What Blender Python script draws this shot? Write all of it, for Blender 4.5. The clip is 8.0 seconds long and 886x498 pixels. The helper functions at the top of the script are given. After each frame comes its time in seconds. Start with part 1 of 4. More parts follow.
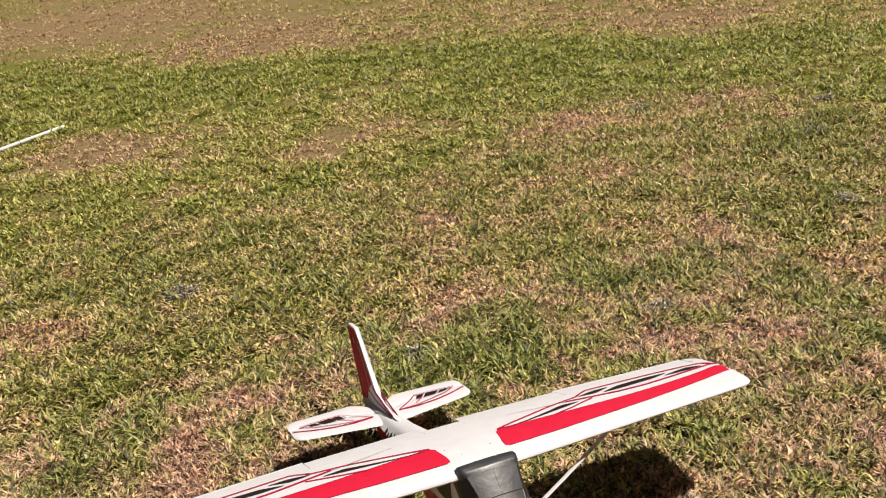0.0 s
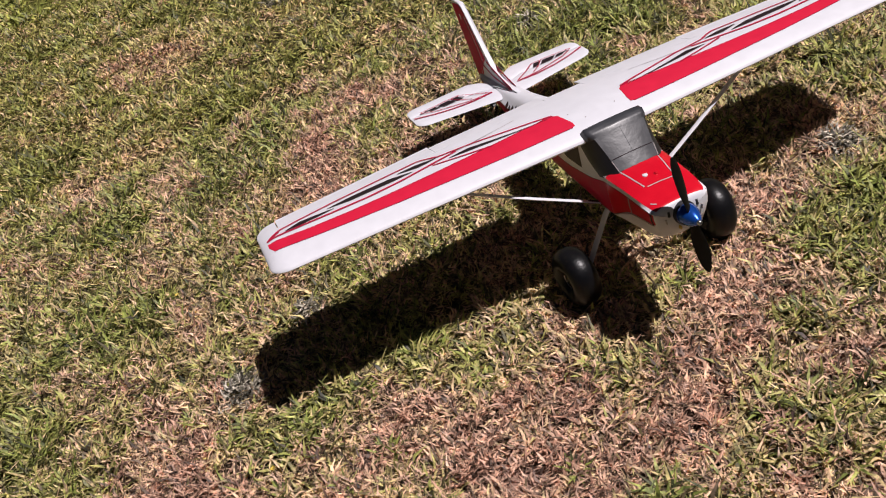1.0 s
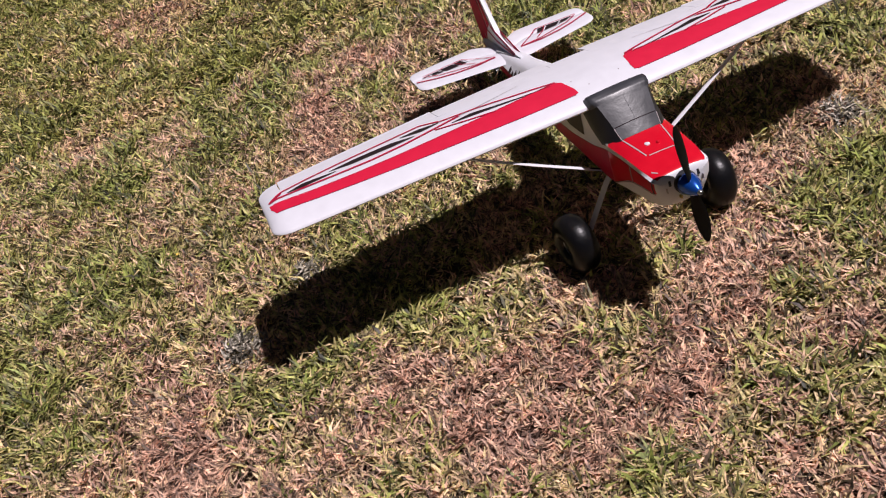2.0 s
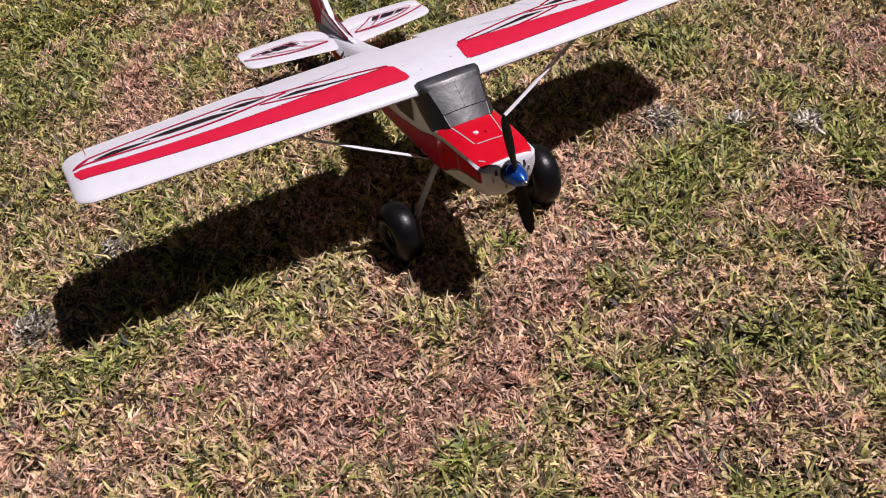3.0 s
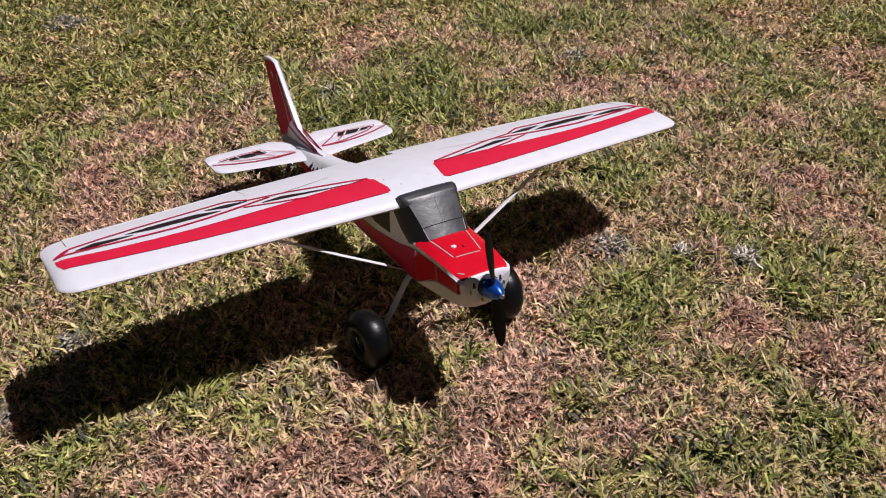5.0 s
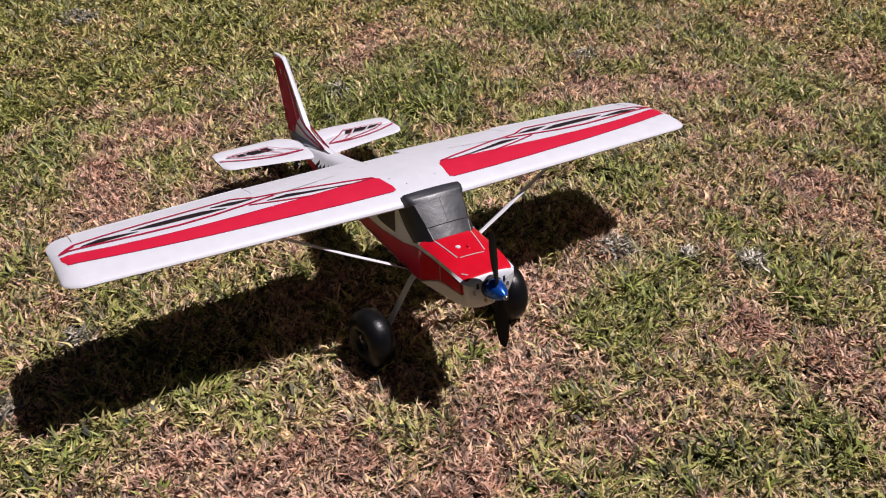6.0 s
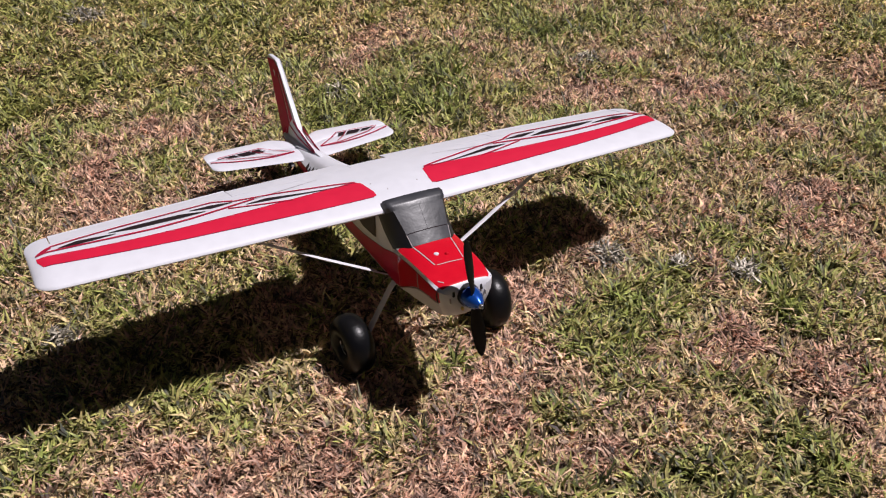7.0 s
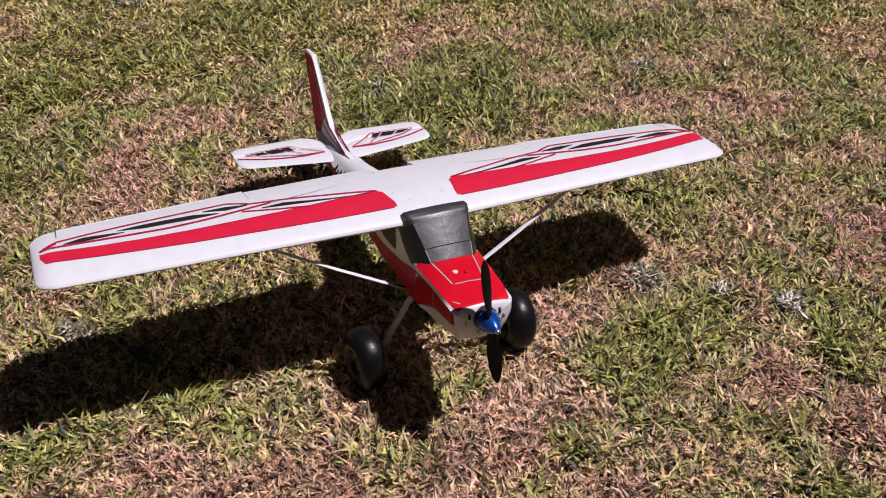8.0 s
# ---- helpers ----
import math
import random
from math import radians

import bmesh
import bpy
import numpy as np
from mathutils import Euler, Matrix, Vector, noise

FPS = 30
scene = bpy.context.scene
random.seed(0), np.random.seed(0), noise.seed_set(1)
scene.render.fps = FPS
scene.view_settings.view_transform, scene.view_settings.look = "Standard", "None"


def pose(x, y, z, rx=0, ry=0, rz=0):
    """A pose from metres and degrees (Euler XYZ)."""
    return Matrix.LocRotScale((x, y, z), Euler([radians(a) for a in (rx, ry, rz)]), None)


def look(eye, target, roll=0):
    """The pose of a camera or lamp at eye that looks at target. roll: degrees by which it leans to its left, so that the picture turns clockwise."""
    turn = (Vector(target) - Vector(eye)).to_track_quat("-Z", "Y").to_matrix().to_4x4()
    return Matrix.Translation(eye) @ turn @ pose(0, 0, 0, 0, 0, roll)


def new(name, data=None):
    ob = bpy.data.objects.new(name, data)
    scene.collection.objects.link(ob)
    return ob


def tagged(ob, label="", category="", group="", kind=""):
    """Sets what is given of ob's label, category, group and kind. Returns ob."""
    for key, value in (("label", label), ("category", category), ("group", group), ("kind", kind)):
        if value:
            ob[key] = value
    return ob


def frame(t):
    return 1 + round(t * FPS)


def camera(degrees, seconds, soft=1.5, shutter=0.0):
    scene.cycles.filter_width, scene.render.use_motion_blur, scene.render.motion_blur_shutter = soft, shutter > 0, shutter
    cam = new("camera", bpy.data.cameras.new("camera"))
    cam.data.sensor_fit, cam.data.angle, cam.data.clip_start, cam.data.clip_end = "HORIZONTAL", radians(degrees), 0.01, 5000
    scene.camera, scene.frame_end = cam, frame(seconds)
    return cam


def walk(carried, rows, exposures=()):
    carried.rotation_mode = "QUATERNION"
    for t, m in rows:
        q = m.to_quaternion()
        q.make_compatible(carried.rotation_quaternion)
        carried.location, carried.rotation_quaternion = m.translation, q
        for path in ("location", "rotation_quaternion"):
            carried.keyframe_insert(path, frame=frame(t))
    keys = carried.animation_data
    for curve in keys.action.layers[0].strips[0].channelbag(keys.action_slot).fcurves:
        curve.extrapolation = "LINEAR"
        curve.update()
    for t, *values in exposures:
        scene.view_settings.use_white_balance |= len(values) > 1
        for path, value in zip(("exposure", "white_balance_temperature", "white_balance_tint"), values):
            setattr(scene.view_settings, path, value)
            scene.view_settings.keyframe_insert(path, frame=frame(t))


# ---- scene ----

# ------------------------------------------------------------------ camera
cam = camera(49.2, 8.0, soft=1.1)
PATH = [
    (0, (1.531, -0.589, 1.365), (-0.166, 0.113, 0.574), -6.0),
    (0.2, (1.512, -0.579, 1.355), (-0.152, 0.049, 0.44), -8.9),
    (0.3, (1.5067, -0.5699, 1.3545), (-0.1326, 0.0023, 0.3706), -10.77),
    (0.5, (1.497, -0.562, 1.349), (-0.099, -0.108, 0.233), -14.7),
    (0.7, (1.493, -0.5648, 1.3382), (-0.0569, -0.2201, 0.131), -18.33),
    (1, (1.493, -0.564, 1.327), (-0.02, -0.327, 0.041), -21.7),
    (1.2, (1.49, -0.563, 1.319), (-0.006, -0.364, 0.007), -22.7),
    (2.3, (1.506, -0.57, 1.339), (0.061, -0.338, -0.024), -20.1),
    (2.5, (1.512, -0.562, 1.331), (0.088, -0.272, -0.044), -17.9),
    (2.8, (1.4908, -0.5671, 1.2867), (0.1343, -0.1316, -0.111), -12.38),
    (3, (1.491, -0.571, 1.269), (0.158, -0.04, -0.124), -9.1),
    (3.2, (1.4933, -0.5757, 1.2758), (0.1709, 0.0368, -0.0902), -6.59),
    (3.5, (1.496, -0.594, 1.307), (0.156, 0.115, 0.002), -4.2),
    (3.7, (1.4913, -0.6125, 1.3169), (0.1391, 0.1416, 0.0523), -3.13),
    (4, (1.483, -0.644, 1.313), (0.119, 0.153, 0.087), -1.8),
    (4.2, (1.4795, -0.6637, 1.3084), (0.1144, 0.1466, 0.0924), -1.22),
    (4.5, (1.475, -0.696, 1.306), (0.111, 0.123, 0.094), -0.5),
    (5, (1.473, -0.721, 1.299), (0.109, 0.093, 0.084), -0.1),
    (6.5, (1.479, -0.675, 1.309), (0.098, 0.094, 0.085), -0.0),
    (6.8, (1.4905, -0.6364, 1.3107), (0.1008, 0.1162, 0.0853), -0.14),
    (7, (1.497, -0.625, 1.31), (0.102, 0.117, 0.083), -0.2),
    (7.5, (1.499, -0.609, 1.305), (0.087, 0.1, 0.079), -0.2),
    (7.8, (1.4678, -0.5492, 1.2978), (0.0421, 0.1218, 0.0671), -0.01),
    (8, (1.438, -0.523, 1.286), (-0.001, 0.105, 0.047), 0.3),
]
walk(cam, [(t, look(eye, target, roll)) for t, eye, target, roll in PATH], exposures=[(0, 0.05, 7200, 12), (0.5, -0.15, 6850, 15), (1.2, -0.17, 6400, 21), (2.5, -0.18, 6330, 25), (3.5, -0.17, 6330, 23), (5, -0.21, 6280, 21), (7, -0.20, 6280, 20), (8, -0.22, 6280, 22)])

# ------------------------------------------------------------------ light
SUN = Vector((0.184, 0.42, 1.0)).normalized()
world = bpy.data.worlds.new("world")
scene.world = world
world.use_nodes = True
wn = world.node_tree.nodes
sky = wn.new("ShaderNodeTexSky")
sky.sky_type = "NISHITA"
sky.sun_disc = False
sky.ozone_density = 5.0
sky.sun_elevation = math.asin(SUN.z)
sky.sun_rotation = math.atan2(SUN.x, SUN.y)
wn["Background"].inputs["Strength"].default_value = 0.0068
world.node_tree.links.new(sky.outputs["Color"], wn["Background"].inputs["Color"])
sun_data = bpy.data.lights.new("sun", "SUN")
sun_data.energy, sun_data.angle, sun_data.color = 5.0, radians(0.53), (1.0, 0.965, 0.92)
sun = new("sun", sun_data)
sun.matrix_world = look(SUN * 30, (0, 0, 0))


# ------------------------------------------------------------------ materials
def material(name, colour, rough=0.5, metal=0.0, vary=0.06, scale=40.0, bump=0.0, bump_scale=200.0, dirt=None, dirt_scale=9.0, dirt_from=0.58, coat=0.0, gloss=0.5):
    """A painted or moulded surface: two scales of tone, patches of dirt and fine relief."""
    m = bpy.data.materials.new(name)
    m.use_nodes = True
    n, l = m.node_tree.nodes, m.node_tree.links
    b = n["Principled BSDF"]
    co = n.new("ShaderNodeTexCoord")
    n1 = n.new("ShaderNodeTexNoise")
    n1.inputs["Scale"].default_value, n1.inputs["Detail"].default_value = scale, 6
    l.new(co.outputs["Object"], n1.inputs["Vector"])
    r1 = n.new("ShaderNodeValToRGB")
    c = Vector(colour)
    r1.color_ramp.elements[0].position, r1.color_ramp.elements[1].position = 0.3, 0.7
    r1.color_ramp.elements[0].color = (*(c * (1 - vary)), 1)
    r1.color_ramp.elements[1].color = (*[min(1, v) for v in c * (1 + vary)], 1)
    l.new(n1.outputs["Fac"], r1.inputs["Fac"])
    out = r1.outputs["Color"]
    if dirt:
        n2 = n.new("ShaderNodeTexNoise")
        n2.inputs["Scale"].default_value, n2.inputs["Detail"].default_value, n2.inputs["Roughness"].default_value = dirt_scale, 9, 0.7
        l.new(co.outputs["Object"], n2.inputs["Vector"])
        r2 = n.new("ShaderNodeMapRange")
        r2.inputs["From Min"].default_value, r2.inputs["From Max"].default_value = dirt_from, dirt_from + 0.2
        r2.inputs["To Max"].default_value = 0.55
        l.new(n2.outputs["Fac"], r2.inputs["Value"])
        mix = n.new("ShaderNodeMix")
        mix.data_type = "RGBA"
        l.new(r2.outputs["Result"], mix.inputs["Factor"])
        l.new(out, mix.inputs["A"])
        mix.inputs["B"].default_value = (*dirt, 1)
        out = mix.outputs["Result"]
    l.new(out, b.inputs["Base Color"])
    n3 = n.new("ShaderNodeMapRange")
    n3.inputs["To Min"].default_value, n3.inputs["To Max"].default_value = max(0.05, rough - 0.1), min(1, rough + 0.1)
    l.new(n1.outputs["Fac"], n3.inputs["Value"])
    l.new(n3.outputs["Result"], b.inputs["Roughness"])
    b.inputs["Metallic"].default_value = metal
    b.inputs["Specular IOR Level"].default_value = gloss
    b.inputs["Coat Weight"].default_value = coat
    if bump:
        n4 = n.new("ShaderNodeTexNoise")
        n4.inputs["Scale"].default_value, n4.inputs["Detail"].default_value = bump_scale, 4
        l.new(co.outputs["Object"], n4.inputs["Vector"])
        bp = n.new("ShaderNodeBump")
        bp.inputs["Strength"].default_value, bp.inputs["Distance"].default_value = bump, 0.001
        l.new(n4.outputs["Fac"], bp.inputs["Height"])
        l.new(bp.outputs["Normal"], b.inputs["Normal"])
    return m


FOAM = material("white_foam", (0.69, 0.695, 0.74), 0.45, vary=0.03, bump=0.25, bump_scale=350, dirt=(0.55, 0.52, 0.48), dirt_from=0.62)
RED = material("red_film", (0.62, 0.012, 0.045), 0.6, gloss=0.25, vary=0.05, bump=0.15, bump_scale=300)
RED_LINE = material("crimson_line", (0.43, 0.010, 0.045), 0.5, gloss=0.2, vary=0.05)
COWL_RED = material("red_paint", (0.62, 0.005, 0.018), 0.33, gloss=0.35, vary=0.05, bump=0.15, bump_scale=250, coat=0.3)
DARK = material("black_film", (0.022, 0.013, 0.016), 0.5, gloss=0.2, vary=0.1)
# Darker copy of the red: the body side's shade is in its colour.
SIDE_RED_SHADED = material("shaded_red_band", (0.47, 0.006, 0.045), 0.5, gloss=0.25, vary=0.06)
# Red film again, deeper and bluer to carry the fin's shaded side.
FIN_RED_SHADED = material("shaded_red_film", (0.55, 0.004, 0.062), 0.55, gloss=0.15, vary=0.05)
GREY_LINE = material("grey_film", (0.42, 0.38, 0.38), 0.5)
# Darker than the hood's front: shade of the hood sides as colour.
HOOD_SHADE = material("hood_shade_black", (0.014, 0.014, 0.017), 0.42, vary=0.15, bump=0.4, bump_scale=90)
CANOPY = material("grey_canopy", (0.040, 0.041, 0.047), 0.40, vary=0.25, scale=25, bump=0.5, bump_scale=75, coat=0.0, gloss=0.7)
RUBBER = material("black_rubber", (0.005, 0.005, 0.006), 0.36, gloss=0.25, vary=0.2, bump=0.5, bump_scale=130, dirt=(0.04, 0.034, 0.028), dirt_from=0.6)
PLASTIC = material("black_plastic", (0.004, 0.004, 0.004), 0.5, gloss=0.15, vary=0.2)
BLUE = material("blue_anodised", (0.01, 0.09, 0.45), 0.22, metal=0.55, vary=0.08, coat=0.4)
STEEL = material("steel", (0.55, 0.55, 0.55), 0.3, metal=1.0)
VENT = material("vent_black", (0.02, 0.02, 0.025), 0.6)
POLE = material("white_pvc", (0.8, 0.8, 0.78), 0.4, dirt=(0.45, 0.4, 0.32), dirt_from=0.6)
LEAF = material("bleached_leaf", (0.54, 0.40, 0.30), 0.7, gloss=0.2, vary=0.2, scale=120)
STALK = material("green_stalk", (0.14, 0.17, 0.04), 0.6)


def plant_material(name, ramp, spread, rough=0.55, glow=0.25, clumps=105.0, contrast=1.0):
    """Leaves: the tone of each blade from its own random value, the mix of fresh and dry from the stored dryness."""
    m = bpy.data.materials.new(name)
    m.use_nodes = True
    n, l = m.node_tree.nodes, m.node_tree.links
    b = n["Principled BSDF"]
    at = n.new("ShaderNodeAttribute")
    at.attribute_name = "tone"
    cr = n.new("ShaderNodeValToRGB")
    e = cr.color_ramp.elements
    e[0].position, e[0].color = ramp[0][0], (*ramp[0][1], 1)
    e[1].position, e[1].color = ramp[-1][0], (*ramp[-1][1], 1)
    for p, c in ramp[1:-1]:
        e.new(p).color = (*c, 1)
    l.new(at.outputs["Fac"], cr.inputs["Fac"])
    geo = n.new("ShaderNodeNewGeometry")
    hs = n.new("ShaderNodeHueSaturation")
    # most leaves are near the mean tone, some bleached, some dark like shaded gaps
    mr = n.new("ShaderNodeFloatCurve")
    pts = mr.mapping.curves[0].points
    for p, v in ((0.20, 0.5 - 0.40 * spread), (0.29, 0.48), (0.8, 0.62)):
        pts.new(p, v)
    pts[0].location, pts[-1].location = (0.0, 0.5 - 0.48 * spread), (1.0, 0.5 + 0.30 * spread)
    for p in pts:
        p.handle_type = "VECTOR"
    mr.mapping.update()
    twice = n.new("ShaderNodeMath")
    twice.operation = "MULTIPLY"
    twice.inputs[1].default_value = 2.0
    l.new(geo.outputs["Random Per Island"], mr.inputs["Value"])
    l.new(mr.outputs["Value"], twice.inputs[0])
    # and whole clumps go lighter or darker: the shade of gaps put into colour
    co = n.new("ShaderNodeTexCoord")
    clump = n.new("ShaderNodeTexNoise")
    clump.inputs["Scale"].default_value, clump.inputs["Detail"].default_value, clump.inputs["Roughness"].default_value = clumps, 2, 0.6
    l.new(co.outputs["Object"], clump.inputs["Vector"])
    gap_shade = n.new("ShaderNodeMapRange")
    gap_shade.inputs["From Min"].default_value, gap_shade.inputs["From Max"].default_value = 0.34, 0.66
    gap_shade.inputs["To Min"].default_value, gap_shade.inputs["To Max"].default_value = 1.07 - 0.80 * contrast, 1.07 + 0.46 * contrast
    l.new(clump.outputs["Fac"], gap_shade.inputs["Value"])
    both = n.new("ShaderNodeMath")
    both.operation = "MULTIPLY"
    l.new(twice.outputs["Value"], both.inputs[0])
    l.new(gap_shade.outputs["Result"], both.inputs[1])
    l.new(both.outputs["Value"], hs.inputs["Value"])
    l.new(cr.outputs["Color"], hs.inputs["Color"])
    l.new(hs.outputs["Color"], b.inputs["Base Color"])
    b.inputs["Roughness"].default_value = rough
    tr = n.new("ShaderNodeBsdfTranslucent")
    l.new(hs.outputs["Color"], tr.inputs["Color"])
    mx = n.new("ShaderNodeMixShader")
    mx.inputs["Fac"].default_value = glow
    l.new(b.outputs["BSDF"], mx.inputs[1])
    l.new(tr.outputs["BSDF"], mx.inputs[2])
    l.new(mx.outputs["Shader"], n["Material Output"].inputs["Surface"])
    return m


GRASS = plant_material("grass_blade", [
    (0.0, (0.216, 0.258, 0.058)), (0.25, (0.362, 0.352, 0.103)), (0.45, (0.510, 0.412, 0.185)),
    (0.6, (0.640, 0.462, 0.265)), (0.8, (0.688, 0.436, 0.312)), (1.0, (0.418, 0.227, 0.153))], 0.9, glow=0.12, clumps=58.0, contrast=1.0)
LUSH = plant_material("lush_grass_blade", [
    (0.0, (0.250, 0.285, 0.055)), (0.25, (0.382, 0.380, 0.085)), (0.45, (0.545, 0.462, 0.160)),
    (0.6, (0.646, 0.473, 0.240)), (0.8, (0.623, 0.414, 0.258)), (1.0, (0.443, 0.263, 0.167))], 0.7, glow=0.12, clumps=42.0, contrast=0.85)
FAR = plant_material("far_grass_blade", [
    (0.0, (0.208, 0.251, 0.038)), (0.25, (0.331, 0.340, 0.062)), (0.45, (0.483, 0.420, 0.131)),
    (0.6, (0.601, 0.440, 0.223)), (0.8, (0.579, 0.384, 0.239)), (1.0, (0.412, 0.245, 0.155))], 0.5, glow=0.12, clumps=17.0, contrast=0.6)
NEARBY = plant_material("olive_grass_blade", [
    (0.0, (0.235, 0.255, 0.060)), (0.25, (0.372, 0.350, 0.095)), (0.45, (0.540, 0.438, 0.172)),
    (0.6, (0.683, 0.492, 0.252)), (0.8, (0.683, 0.437, 0.281)), (1.0, (0.503, 0.287, 0.185))], 0.8, glow=0.12, clumps=60.0, contrast=1.0)
WEED = plant_material("grey_weed", [(0.0, (0.10, 0.09, 0.06)), (0.4, (0.31, 0.275, 0.21)), (1.0, (0.80, 0.72, 0.60))], 0.8, glow=0.12)

PETAL = plant_material("yellow_petal", [(0.0, (0.52, 0.33, 0.04)), (0.5, (0.60, 0.42, 0.06)), (1.0, (0.66, 0.50, 0.10))], 0.3, glow=0.2)


def ground_material():
    m = bpy.data.materials.new("thatch_and_shaded_soil")
    m.use_nodes = True
    n, l = m.node_tree.nodes, m.node_tree.links
    b = n["Principled BSDF"]
    co = n.new("ShaderNodeTexCoord")
    at = n.new("ShaderNodeAttribute")
    at.attribute_name = "dry"
    fine = n.new("ShaderNodeTexNoise")
    fine.inputs["Scale"].default_value, fine.inputs["Detail"].default_value, fine.inputs["Roughness"].default_value = 75, 6, 0.8
    l.new(co.outputs["Object"], fine.inputs["Vector"])
    # Near-black ends put the shade between tufts into the soil and turf colours.
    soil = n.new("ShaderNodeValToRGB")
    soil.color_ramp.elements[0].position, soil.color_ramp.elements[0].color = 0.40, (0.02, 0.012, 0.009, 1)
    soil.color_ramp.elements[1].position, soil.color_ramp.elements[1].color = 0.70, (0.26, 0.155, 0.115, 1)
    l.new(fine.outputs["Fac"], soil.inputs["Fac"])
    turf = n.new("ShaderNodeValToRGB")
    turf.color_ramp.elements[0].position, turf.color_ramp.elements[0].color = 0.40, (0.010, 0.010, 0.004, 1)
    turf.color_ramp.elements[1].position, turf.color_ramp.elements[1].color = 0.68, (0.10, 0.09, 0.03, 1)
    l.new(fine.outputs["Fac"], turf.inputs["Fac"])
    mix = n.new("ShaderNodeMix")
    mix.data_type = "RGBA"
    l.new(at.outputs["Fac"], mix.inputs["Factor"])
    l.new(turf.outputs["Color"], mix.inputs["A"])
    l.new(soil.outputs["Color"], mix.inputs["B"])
    # further out the lighter mean grass colour replaces the painted gap shade
    outer_tone = n.new("ShaderNodeAttribute")
    outer_tone.attribute_name = "outer_tone"
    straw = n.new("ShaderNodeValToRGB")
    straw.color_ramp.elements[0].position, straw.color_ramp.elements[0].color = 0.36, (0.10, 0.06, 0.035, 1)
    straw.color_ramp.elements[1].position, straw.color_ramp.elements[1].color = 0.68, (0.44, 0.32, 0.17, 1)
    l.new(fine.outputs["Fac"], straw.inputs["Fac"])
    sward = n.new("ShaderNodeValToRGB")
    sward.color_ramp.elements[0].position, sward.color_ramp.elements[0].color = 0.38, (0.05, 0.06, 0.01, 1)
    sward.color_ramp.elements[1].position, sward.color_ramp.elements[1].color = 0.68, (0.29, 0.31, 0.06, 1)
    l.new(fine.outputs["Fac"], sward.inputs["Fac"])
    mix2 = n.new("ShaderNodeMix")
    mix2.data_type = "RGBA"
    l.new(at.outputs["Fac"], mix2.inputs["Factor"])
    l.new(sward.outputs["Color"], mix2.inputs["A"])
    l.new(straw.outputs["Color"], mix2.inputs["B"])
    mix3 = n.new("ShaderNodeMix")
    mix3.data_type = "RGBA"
    l.new(outer_tone.outputs["Fac"], mix3.inputs["Factor"])
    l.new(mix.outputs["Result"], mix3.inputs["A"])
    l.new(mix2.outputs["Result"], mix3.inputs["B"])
    # open pinkish earth
    bare = n.new("ShaderNodeAttribute")
    bare.attribute_name = "bare"
    earth = n.new("ShaderNodeValToRGB")
    earth.color_ramp.elements[0].position, earth.color_ramp.elements[0].color = 0.36, (0.30, 0.165, 0.12, 1)
    earth.color_ramp.elements[1].position, earth.color_ramp.elements[1].color = 0.66, (0.64, 0.41, 0.32, 1)
    grit = n.new("ShaderNodeTexNoise")
    grit.inputs["Scale"].default_value, grit.inputs["Detail"].default_value, grit.inputs["Roughness"].default_value = 240, 5, 0.75
    l.new(co.outputs["Object"], grit.inputs["Vector"])
    l.new(grit.outputs["Fac"], earth.inputs["Fac"])
    mix4 = n.new("ShaderNodeMix")
    mix4.data_type = "RGBA"
    l.new(bare.outputs["Fac"], mix4.inputs["Factor"])
    l.new(mix3.outputs["Result"], mix4.inputs["A"])
    l.new(earth.outputs["Color"], mix4.inputs["B"])
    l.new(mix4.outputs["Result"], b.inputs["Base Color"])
    b.inputs["Roughness"].default_value = 0.95
    b.inputs["Specular IOR Level"].default_value = 0.1
    bp = n.new("ShaderNodeBump")
    bp.inputs["Strength"].default_value, bp.inputs["Distance"].default_value = 0.9, 0.008
    l.new(fine.outputs["Fac"], bp.inputs["Height"])
    l.new(bp.outputs["Normal"], b.inputs["Normal"])
    return m


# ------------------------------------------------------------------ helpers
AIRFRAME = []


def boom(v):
    """Tail boom behind the wing: stretched, lowered and skewed to fit the camera's view."""
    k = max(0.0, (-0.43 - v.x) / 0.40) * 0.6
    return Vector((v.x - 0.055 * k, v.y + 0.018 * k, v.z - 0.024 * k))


def part(name, bm, mats, parent=None, label="", smooth=40):
    """Links a bmesh as one mesh object under a thing or a part."""
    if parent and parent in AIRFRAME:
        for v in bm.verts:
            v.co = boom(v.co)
    me = bpy.data.meshes.new(name)
    bmesh.ops.recalc_face_normals(bm, faces=bm.faces)
    for e in bm.edges:
        e.smooth = not (len(e.link_faces) == 2 and e.calc_face_angle(0) > radians(smooth))
    for f in bm.faces:
        f.smooth = True
    bm.to_mesh(me)
    bm.free()
    for m in mats if isinstance(mats, (list, tuple)) else [mats]:
        me.materials.append(m)
    ob = new(name, me)
    if parent:
        ob.parent = parent
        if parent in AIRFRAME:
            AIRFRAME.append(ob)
    if label:
        ob["label"] = label
    return ob


def loft(rings, close_ring=True, caps=True, mats=None):
    """A skin over rings of equally many points; mats gives a material to each strip between points."""
    bm = bmesh.new()
    vs = [[bm.verts.new(p) for p in ring] for ring in rings]
    k = len(rings[0])
    for a, b in zip(vs, vs[1:]):
        for i in range(k if close_ring else k - 1):
            j = (i + 1) % k
            try:
                f = bm.faces.new((a[i], a[j], b[j], b[i]))
                if mats:
                    f.material_index = mats[i] if not callable(mats) else mats(i, f)
            except ValueError:
                pass
    if caps and close_ring:
        bm.faces.new(vs[0])
        bm.faces.new(vs[-1])
    bmesh.ops.remove_doubles(bm, verts=bm.verts, dist=1e-6)
    return bm


